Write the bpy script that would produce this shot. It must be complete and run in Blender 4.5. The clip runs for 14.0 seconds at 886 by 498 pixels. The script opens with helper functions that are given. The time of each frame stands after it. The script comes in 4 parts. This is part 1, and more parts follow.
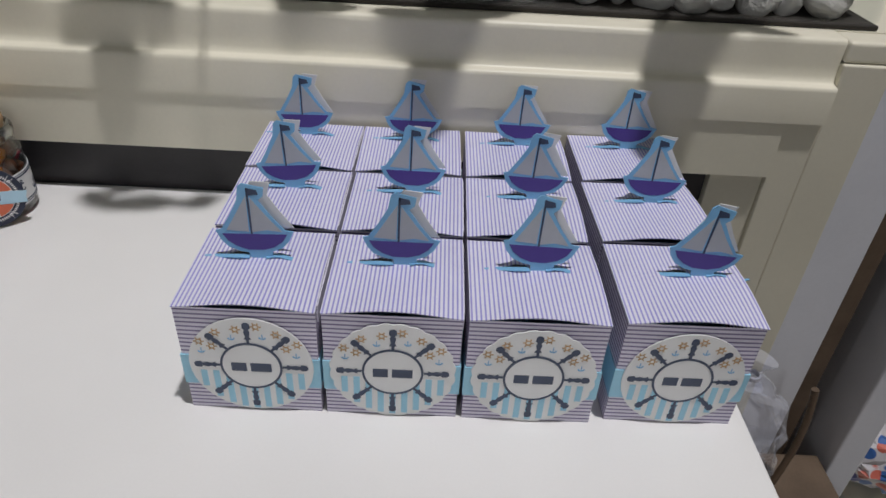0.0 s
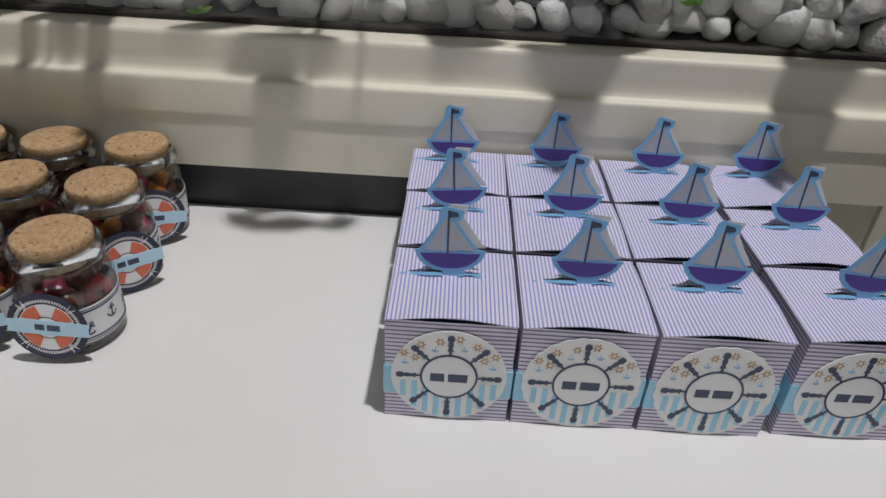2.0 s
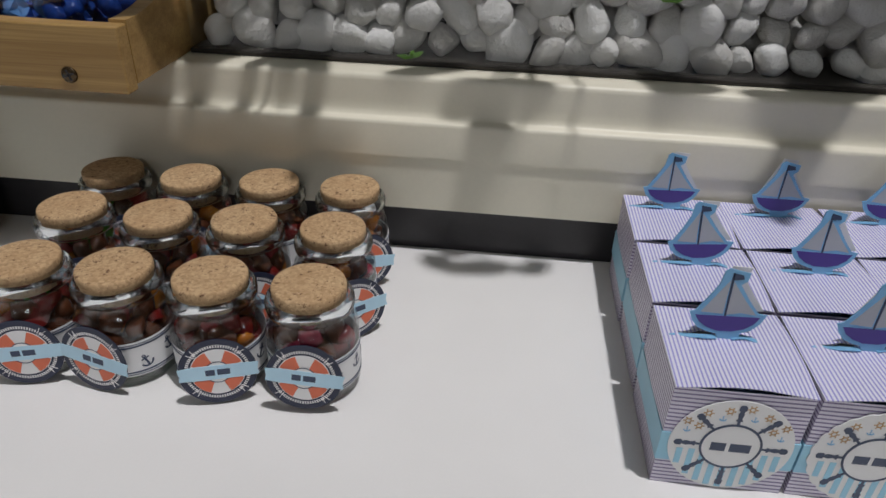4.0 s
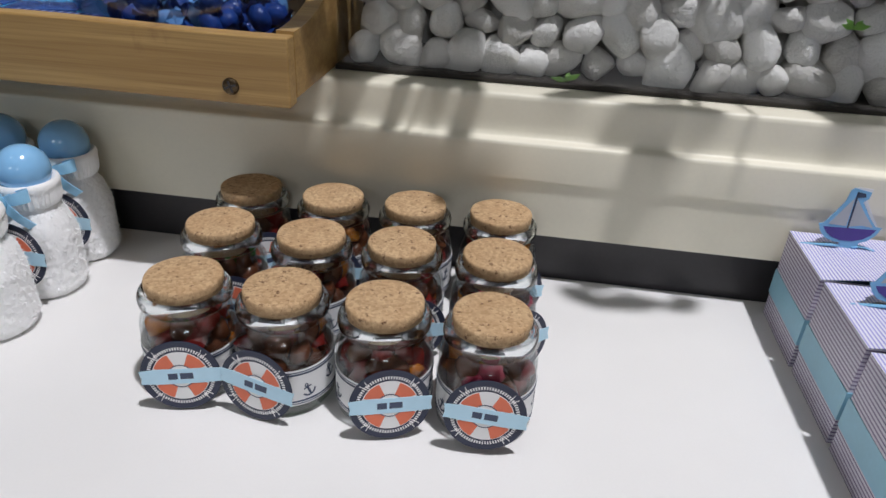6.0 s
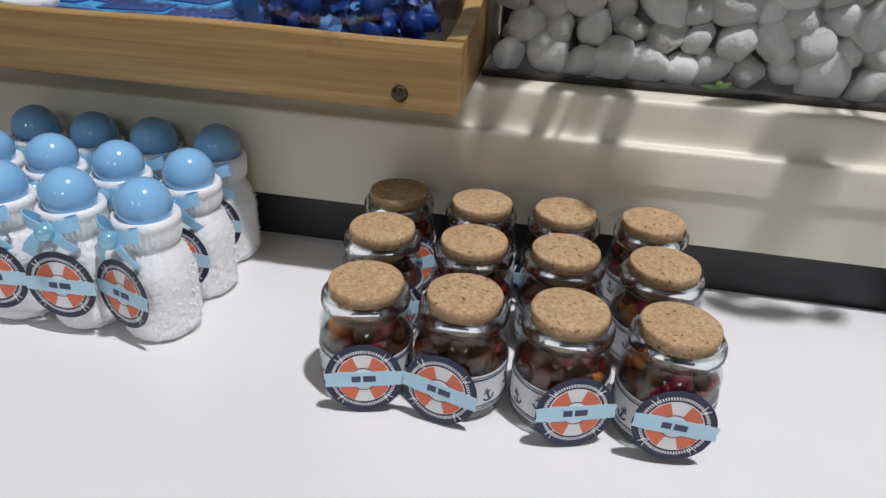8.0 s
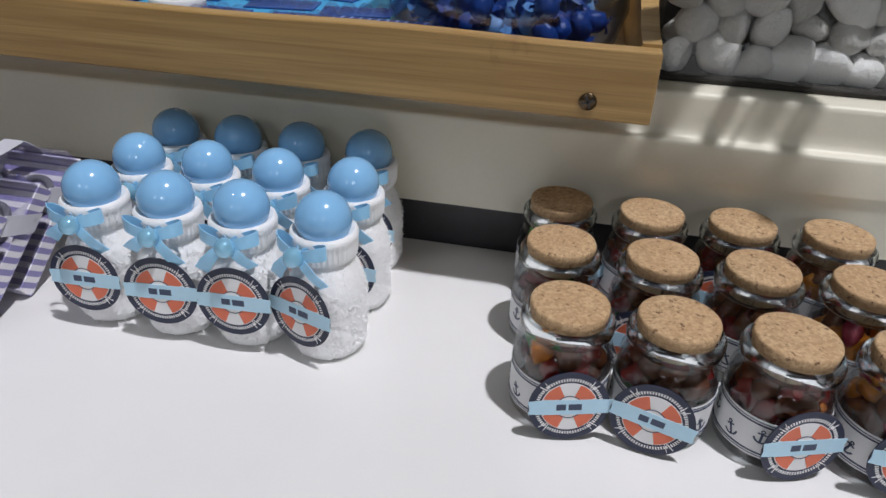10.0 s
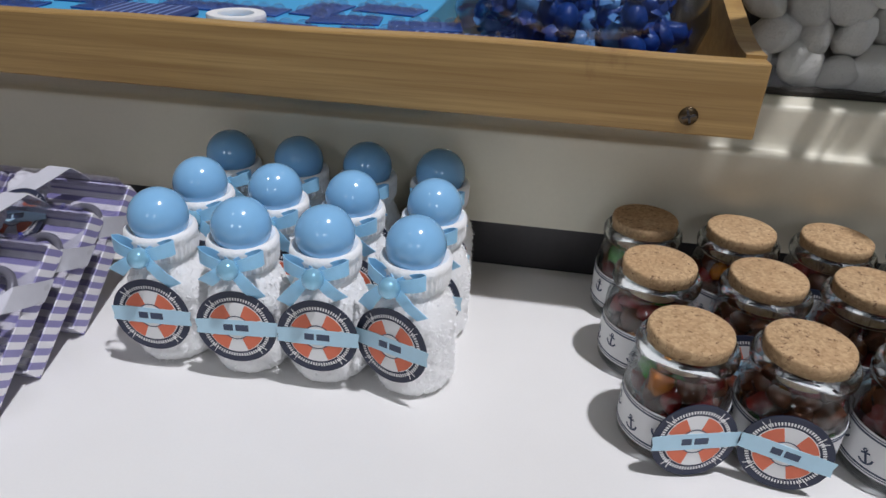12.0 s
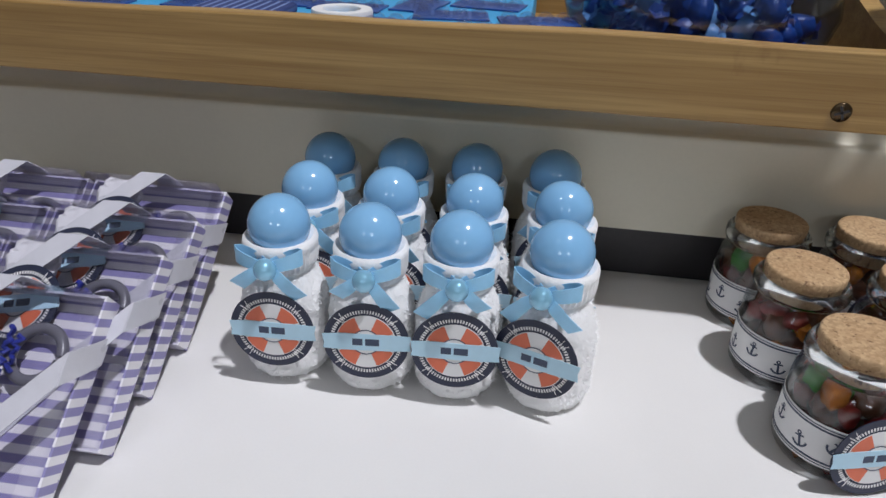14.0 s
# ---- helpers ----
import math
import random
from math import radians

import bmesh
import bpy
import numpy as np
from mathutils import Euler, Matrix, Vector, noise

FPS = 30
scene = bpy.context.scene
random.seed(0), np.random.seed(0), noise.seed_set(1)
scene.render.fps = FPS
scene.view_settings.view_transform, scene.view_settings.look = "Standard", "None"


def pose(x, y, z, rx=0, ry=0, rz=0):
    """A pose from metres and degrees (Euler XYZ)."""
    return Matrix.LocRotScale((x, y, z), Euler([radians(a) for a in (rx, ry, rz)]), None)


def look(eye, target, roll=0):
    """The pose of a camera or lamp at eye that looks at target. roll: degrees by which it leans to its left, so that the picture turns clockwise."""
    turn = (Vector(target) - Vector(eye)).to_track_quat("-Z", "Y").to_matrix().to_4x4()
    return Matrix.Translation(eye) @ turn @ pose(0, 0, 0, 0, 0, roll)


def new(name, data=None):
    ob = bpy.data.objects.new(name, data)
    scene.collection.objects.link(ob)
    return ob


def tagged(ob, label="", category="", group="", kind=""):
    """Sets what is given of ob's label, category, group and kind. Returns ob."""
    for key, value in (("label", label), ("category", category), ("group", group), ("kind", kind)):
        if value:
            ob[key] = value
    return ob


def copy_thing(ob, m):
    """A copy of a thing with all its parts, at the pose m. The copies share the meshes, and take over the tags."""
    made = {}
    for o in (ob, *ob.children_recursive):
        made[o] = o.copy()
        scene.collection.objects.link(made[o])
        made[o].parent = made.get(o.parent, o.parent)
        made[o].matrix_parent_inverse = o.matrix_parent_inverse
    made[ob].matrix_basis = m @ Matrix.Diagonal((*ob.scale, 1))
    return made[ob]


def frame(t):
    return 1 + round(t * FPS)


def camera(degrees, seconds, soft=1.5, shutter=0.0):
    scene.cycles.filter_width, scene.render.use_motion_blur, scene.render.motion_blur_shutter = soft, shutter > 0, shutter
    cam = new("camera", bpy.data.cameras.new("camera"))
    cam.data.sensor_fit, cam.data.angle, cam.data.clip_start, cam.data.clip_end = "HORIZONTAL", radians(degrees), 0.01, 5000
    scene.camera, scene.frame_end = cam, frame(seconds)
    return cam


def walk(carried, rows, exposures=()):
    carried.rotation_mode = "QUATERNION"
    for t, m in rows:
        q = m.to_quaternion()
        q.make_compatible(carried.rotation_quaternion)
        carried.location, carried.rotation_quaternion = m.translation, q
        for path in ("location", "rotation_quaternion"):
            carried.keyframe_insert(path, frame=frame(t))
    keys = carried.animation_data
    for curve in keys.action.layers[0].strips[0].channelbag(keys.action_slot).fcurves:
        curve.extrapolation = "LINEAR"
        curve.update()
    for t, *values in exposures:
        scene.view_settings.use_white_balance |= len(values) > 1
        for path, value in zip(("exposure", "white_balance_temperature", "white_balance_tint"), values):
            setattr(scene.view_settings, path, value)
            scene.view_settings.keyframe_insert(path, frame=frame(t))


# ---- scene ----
cam = camera(66.4, 14.0)
PATH = [
    (0, (0.041, 0.003, 1.014), (0.074, 1.648, -0.123), 3.4),
    (0.5, (0.021, -0.005, 1.017), (0.032, 1.65, -0.106), 3.4),
    (1, (-0.004, -0.011, 1.02), (-0.008, 1.655, -0.087), 3.4),
    (1.5, (-0.028, -0.012, 1.019), (-0.019, 1.668, -0.066), 4.1),
    (2, (-0.048, -0.02, 1.02), (-0.053, 1.666, -0.055), 3.4),
    (2.5, (-0.079, -0.016, 1.026), (-0.111, 1.671, -0.048), 2.6),
    (3, (-0.109, -0.012, 1.022), (-0.177, 1.675, -0.051), 2.7),
    (3.5, (-0.132, -0.005, 1.024), (-0.219, 1.688, -0.038), 2.3),
    (4, (-0.165, -0.01, 1.029), (-0.307, 1.694, -0.009), 2.1),
    (4.2, (-0.174, -0.013, 1.034), (-0.341, 1.693, 0.004), 1.8),
    (6.5, (-0.274, 0.002, 1.009), (-0.483, 1.745, 0.052), 3.3),
    (7, (-0.289, -0.003, 1.013), (-0.521, 1.736, 0.053), 2.8),
    (7.5, (-0.311, -0.011, 1.015), (-0.585, 1.724, 0.059), 2.5),
    (8, (-0.338, -0.014, 1.013), (-0.623, 1.714, 0.047), 2.8),
    (8.5, (-0.369, -0.017, 1.012), (-0.682, 1.701, 0.036), 2.7),
    (9, (-0.4, -0.019, 1.016), (-0.745, 1.682, 0.021), 2.3),
    (9.2, (-0.41, -0.016, 1.019), (-0.753, 1.672, 0.002), 2.4),
    (11.3, (-0.487, -0.004, 1.01), (-0.767, 1.711, 0.021), 2.1),
    (11.5, (-0.494, -0.005, 1.009), (-0.78, 1.715, 0.029), 2.0),
    (12, (-0.511, 0.004, 1.008), (-0.769, 1.732, 0.035), 2.2),
    (12.5, (-0.531, 0.011, 1.006), (-0.784, 1.741, 0.035), 2.0),
    (13, (-0.552, 0.01, 1.002), (-0.793, 1.736, 0.022), 1.8),
    (13.5, (-0.57, 0.016, 0.998), (-0.793, 1.746, 0.021), 1.7),
    (14, (-0.59, 0.012, 0.997), (-0.826, 1.748, 0.032), 1.9),
]
walk(cam, [(t, look(eye, target, roll)) for t, eye, target, roll in PATH],
     exposures=[(0, -0.20, 6500, 10), (2, -0.25, 6500, 10), (3.5, -0.28, 6500, 10), (4.5, -0.10, 6400, 10), (6.5, 0.22, 6300, 11), (9, 0.17, 6250, 11), (11.5, 0.14, 6220, 11), (14, 0.13, 6200, 11)])

# ---- light ----
T = 0.75          # height of the table top
RAIL_Y = 0.437    # front of the cabinet's rail
TOP_Z = 0.888     # top of the cabinet

world = bpy.data.worlds.new("world")
scene.world = world
world.use_nodes = True
world.node_tree.nodes["Background"].inputs[0].default_value = (0.75, 0.8, 0.9, 1)
world.node_tree.nodes["Background"].inputs[1].default_value = 0.05


def lamp(name, kind, eye, target, watts, size, colour, spot=70, blend=0.6):
    data = bpy.data.lights.new(name, kind)
    data.energy, data.color = watts, colour
    if kind == "AREA":
        data.shape, data.size = "SQUARE", size
    else:
        data.shadow_soft_size = size
    if kind == "SPOT":
        data.spot_size, data.spot_blend = radians(spot), blend
    ob = new(name, data)
    ob.matrix_world = look(eye, target)
    return ob


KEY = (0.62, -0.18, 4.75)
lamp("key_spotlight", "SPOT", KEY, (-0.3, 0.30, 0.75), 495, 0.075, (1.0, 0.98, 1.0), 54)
# unseen fill lamps, added to brighten upright fronts and the rail under the tray
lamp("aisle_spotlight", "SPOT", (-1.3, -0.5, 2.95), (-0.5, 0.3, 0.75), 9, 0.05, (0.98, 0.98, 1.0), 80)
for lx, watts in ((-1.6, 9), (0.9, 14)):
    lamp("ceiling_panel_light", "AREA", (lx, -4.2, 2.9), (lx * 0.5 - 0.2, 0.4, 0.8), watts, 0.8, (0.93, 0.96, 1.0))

# ---- materials ----


def nodes_of(name):
    m = bpy.data.materials.new(name)
    m.use_nodes = True
    t = m.node_tree
    return m, t, t.nodes["Principled BSDF"]


def add_node(t, kind, **values):
    n = t.nodes.new(kind)
    for k, v in values.items():
        n.inputs[k].default_value = v
    return n


def math_node(t, op, a, b=None):
    n = t.nodes.new("ShaderNodeMath")
    n.operation = op
    for i, v in enumerate((a, b)):
        if v is None:
            continue
        if isinstance(v, (int, float)):
            n.inputs[i].default_value = v
        else:
            t.links.new(v, n.inputs[i])
    return n.outputs[0]


def mix_colour(t, fac, a, b, blend="MIX"):
    n = t.nodes.new("ShaderNodeMix")
    n.data_type, n.blend_type = "RGBA", blend
    for sock, v in ((n.inputs[0], fac), (n.inputs[6], a), (n.inputs[7], b)):
        if isinstance(v, (int, float)):
            sock.default_value = v
        elif isinstance(v, tuple):
            sock.default_value = (*v[:3], 1)
        else:
            t.links.new(v, sock)
    return n.outputs[2]


def object_coord(t):
    return t.nodes.new("ShaderNodeTexCoord").outputs["Object"]


def noise_of(t, coord, scale, detail=3.0, rough=0.55):
    n = add_node(t, "ShaderNodeTexNoise", Scale=scale, Detail=detail, Roughness=rough)
    t.links.new(coord, n.inputs["Vector"])
    return n.outputs["Fac"]


def add_bump(t, bsdf, height, strength, distance):
    b = add_node(t, "ShaderNodeBump", Strength=strength, Distance=distance)
    t.links.new(height, b.inputs["Height"])
    t.links.new(b.outputs[0], bsdf.inputs["Normal"])


def ramp(t, fac, lo, hi):
    n = t.nodes.new("ShaderNodeMapRange")
    n.inputs[1].default_value, n.inputs[2].default_value = lo, hi
    t.links.new(fac, n.inputs[0])
    return n.outputs[0]


def plain(name, rgb, rough=0.5, metal=0.0, vary=0.12, fine=400.0, broad=25.0, bump=0.15, dist=0.0004, coat=0.0, sheen=0.0):
    """A plain surface with grain and soft stains at two scales."""
    m, t, b = nodes_of(name)
    co = object_coord(t)
    small, large = noise_of(t, co, fine), noise_of(t, co, broad, 4)
    dark = tuple(c * (1 - vary) for c in rgb)
    light = tuple(min(1, c * (1 + vary * 0.5)) for c in rgb)
    c1 = mix_colour(t, ramp(t, large, 0.35, 0.65), dark, light)
    c2 = mix_colour(t, ramp(t, small, 0.3, 0.7), tuple(c * (1 - vary * 0.5) for c in (1, 1, 1)), (1, 1, 1))
    t.links.new(mix_colour(t, 1.0, c1, c2, "MULTIPLY"), b.inputs["Base Color"])
    t.links.new(math_node(t, "ADD", math_node(t, "MULTIPLY", large, 0.12), rough - 0.06), b.inputs["Roughness"])
    b.inputs["Metallic"].default_value = metal
    b.inputs["Coat Weight"].default_value = coat
    b.inputs["Sheen Weight"].default_value = sheen
    if bump:
        add_bump(t, b, small, bump, dist)
    return m


def striped(name, axis, period, share, ground, ink, rough=0.45, soft=0.08, slant=0.0):
    """Printed card: stripes across one axis of the thing."""
    m, t, b = nodes_of(name)
    co = object_coord(t)
    s = t.nodes.new("ShaderNodeSeparateXYZ")
    t.links.new(co, s.inputs[0])
    v = s.outputs[axis]
    if slant:
        v = math_node(t, "ADD", v, math_node(t, "MULTIPLY", s.outputs["Y" if axis == "Z" else "Z"], slant))
    saw = math_node(t, "PINGPONG", math_node(t, "DIVIDE", v, period), 0.5)
    fac = ramp(t, saw, share / 2 - soft / 2, share / 2 + soft / 2)
    wear = noise_of(t, co, 60, 4)
    g = mix_colour(t, wear, tuple(c * 0.93 for c in ground), ground)
    k = mix_colour(t, wear, ink, tuple(min(1, c * 1.35) for c in ink))
    t.links.new(mix_colour(t, fac, k, g), b.inputs["Base Color"])
    b.inputs["Roughness"].default_value = rough
    add_bump(t, b, noise_of(t, co, 900), 0.08, 0.0002)
    return m


def solid_glass(name, tint, ior):
    m, t, b = nodes_of(name)
    b.inputs["Base Color"].default_value = (*tint, 1)
    b.inputs["Transmission Weight"].default_value = 1
    b.inputs["IOR"].default_value = ior
    t.links.new(math_node(t, "MULTIPLY", noise_of(t, object_coord(t), 60), 0.05), b.inputs["Roughness"])
    return m


def clear_film(name, tint=(1, 1, 1), gloss=0.12, rough=0.06):
    """Thin clear plastic: mostly lets light straight through, with gloss and faint scuffs."""
    m, t, b = nodes_of(name)
    b.inputs["Base Color"].default_value = (*tint, 1)
    b.inputs["Roughness"].default_value = rough
    see = add_node(t, "ShaderNodeBsdfTransparent")
    see.inputs[0].default_value = (*tint, 1)
    mixer = t.nodes.new("ShaderNodeMixShader")
    lw = add_node(t, "ShaderNodeLayerWeight", Blend=0.5)
    scuff = math_node(t, "MULTIPLY", noise_of(t, object_coord(t), 50, 5), gloss)
    t.links.new(math_node(t, "ADD", scuff, math_node(t, "ADD", math_node(t, "MULTIPLY", math_node(t, "POWER", lw.outputs["Facing"], 4.0), 0.5), 0.03)), mixer.inputs[0])
    t.links.new(see.outputs[0], mixer.inputs[1])
    t.links.new(b.outputs[0], mixer.inputs[2])
    t.links.new(mixer.outputs[0], t.nodes["Material Output"].inputs[0])
    return m


def thin_glass(name, tint, extra=0.02, rough=0.015, rim=0.45, power=4.0):
    """Thin clear glass: light passes straight through, with sharp reflections that grow at grazing angles."""
    m, t, b = nodes_of(name)
    t.nodes.remove(b)
    see = add_node(t, "ShaderNodeBsdfTransparent")
    see.inputs[0].default_value = (*tint, 1)
    gloss = add_node(t, "ShaderNodeBsdfGlossy", Roughness=rough)
    facing = add_node(t, "ShaderNodeLayerWeight", Blend=0.5)
    edge = math_node(t, "ADD", math_node(t, "MULTIPLY", math_node(t, "POWER", facing.outputs["Facing"], power), rim), 0.025)
    mixer = t.nodes.new("ShaderNodeMixShader")
    smear = math_node(t, "MULTIPLY", noise_of(t, object_coord(t), 60, 4), extra)
    t.links.new(math_node(t, "ADD", edge, smear), mixer.inputs[0])
    t.links.new(see.outputs[0], mixer.inputs[1])
    t.links.new(gloss.outputs[0], mixer.inputs[2])
    t.links.new(mixer.outputs[0], t.nodes["Material Output"].inputs[0])
    return m


def cork_material():
    m, t, b = nodes_of("cork")
    co = object_coord(t)
    info = t.nodes.new("ShaderNodeObjectInfo")
    shift = t.nodes.new("ShaderNodeVectorMath")
    shift.operation = "ADD"
    t.links.new(co, shift.inputs[0])
    t.links.new(info.outputs["Random"], shift.inputs[1])
    v = add_node(t, "ShaderNodeTexVoronoi", Scale=650.0)
    t.links.new(shift.outputs[0], v.inputs["Vector"])
    grains = t.nodes.new("ShaderNodeSeparateColor")
    t.links.new(v.outputs["Color"], grains.inputs[0])
    base = mix_colour(t, grains.outputs[0], (0.38, 0.245, 0.125), (0.60, 0.42, 0.24))
    pits = noise_of(t, shift.outputs[0], 260, 5, 0.7)
    c = mix_colour(t, ramp(t, pits, 0.60, 0.68), base, (0.10, 0.045, 0.02))
    broad = noise_of(t, shift.outputs[0], 50, 3)
    c = mix_colour(t, ramp(t, broad, 0.3, 0.75), c, (0.42, 0.25, 0.12))
    c2 = mix_colour(t, 0.55, base, c)
    c3 = mix_colour(t, ramp(t, pits, 0.585, 0.66), c2, (0.12, 0.055, 0.025))
    t.links.new(c3, b.inputs["Base Color"])
    b.inputs["Roughness"].default_value = 0.85
    add_bump(t, b, pits, 0.5, 0.0008)
    return m


def bamboo_material():
    m, t, b = nodes_of("bamboo")
    co = object_coord(t)
    mp = add_node(t, "ShaderNodeMapping", Scale=(5, 300, 300))
    t.links.new(co, mp.inputs["Vector"])
    grain = noise_of(t, mp.outputs[0], 2.2, 5, 0.6)
    mp2 = add_node(t, "ShaderNodeMapping", Scale=(1.2, 20, 35))
    t.links.new(co, mp2.inputs["Vector"])
    streak = noise_of(t, mp2.outputs[0], 3, 4)
    c = mix_colour(t, ramp(t, streak, 0.35, 0.65), (0.33, 0.195, 0.062), (0.48, 0.31, 0.115))
    c = mix_colour(t, math_node(t, "MULTIPLY", ramp(t, grain, 0.45, 0.68), 0.5), c, (0.23, 0.12, 0.036))
    # nodes of the canes: short brown bands across the grain
    mp3 = add_node(t, "ShaderNodeMapping", Scale=(26, 8, 14))
    t.links.new(co, mp3.inputs["Vector"])
    blot = noise_of(t, mp3.outputs[0], 1.4, 4, 0.6)
    c = mix_colour(t, math_node(t, "MULTIPLY", ramp(t, blot, 0.66, 0.82), 0.75), c, (0.20, 0.09, 0.03))
    t.links.new(c, b.inputs["Base Color"])
    b.inputs["Roughness"].default_value = 0.42
    add_bump(t, b, grain, 0.15, 0.0005)
    return m


def towel_material():
    m, t, b = nodes_of("white_towelling")
    co = object_coord(t)
    loops = add_node(t, "ShaderNodeTexVoronoi", Scale=520.0)
    t.links.new(co, loops.inputs["Vector"])
    fuzz = noise_of(t, co, 900, 4, 0.7)
    h = math_node(t, "ADD", math_node(t, "MULTIPLY", loops.outputs["Distance"], -1.0), fuzz)
    t.links.new(mix_colour(t, noise_of(t, co, 35, 4), (0.91, 0.91, 0.91), (0.97, 0.97, 0.97)), b.inputs["Base Color"])
    b.inputs["Roughness"].default_value = 0.95
    b.inputs["Sheen Weight"].default_value = 0.4
    b.inputs["Subsurface Weight"].default_value = 0.12
    b.inputs["Subsurface Radius"].default_value = (0.006, 0.006, 0.006)
    b.inputs["Subsurface Scale"].default_value = 1.0
    add_bump(t, b, h, 0.3, 0.0007)
    return m


def pebble_material():
    m, t, b = nodes_of("white_pebble")
    co = object_coord(t)
    info = t.nodes.new("ShaderNodeObjectInfo")
    n1, n2 = noise_of(t, co, 45, 5, 0.6), noise_of(t, co, 350, 4, 0.6)
    tone = mix_colour(t, info.outputs["Random"], (0.48, 0.46, 0.43), (0.82, 0.805, 0.785))
    c = mix_colour(t, math_node(t, "MULTIPLY", ramp(t, n1, 0.45, 0.8), 0.5), tone, (0.50, 0.47, 0.42))
    t.links.new(c, b.inputs["Base Color"])
    b.inputs["Roughness"].default_value = 0.6
    b.inputs["Subsurface Weight"].default_value = 0.0
    add_bump(t, b, math_node(t, "ADD", n1, n2), 0.6, 0.0022)
    return m


def printed_material():
    m, t, b = nodes_of("printed_wrapper")
    co = object_coord(t)
    v = add_node(t, "ShaderNodeTexVoronoi", Scale=60.0)
    t.links.new(co, v.inputs["Vector"])
    sep = t.nodes.new("ShaderNodeSeparateColor")
    t.links.new(v.outputs["Color"], sep.inputs[0])
    spot = ramp(t, v.outputs["Distance"], 0.45, 0.40)
    ink = mix_colour(t, ramp(t, sep.outputs[0], 0.45, 0.5), (0.05, 0.14, 0.40), (0.55, 0.14, 0.10))
    t.links.new(mix_colour(t, spot, (0.62, 0.60, 0.62), ink), b.inputs["Base Color"])
    b.inputs["Roughness"].default_value = 0.3
    add_bump(t, b, noise_of(t, co, 90), 0.4, 0.002)
    return m


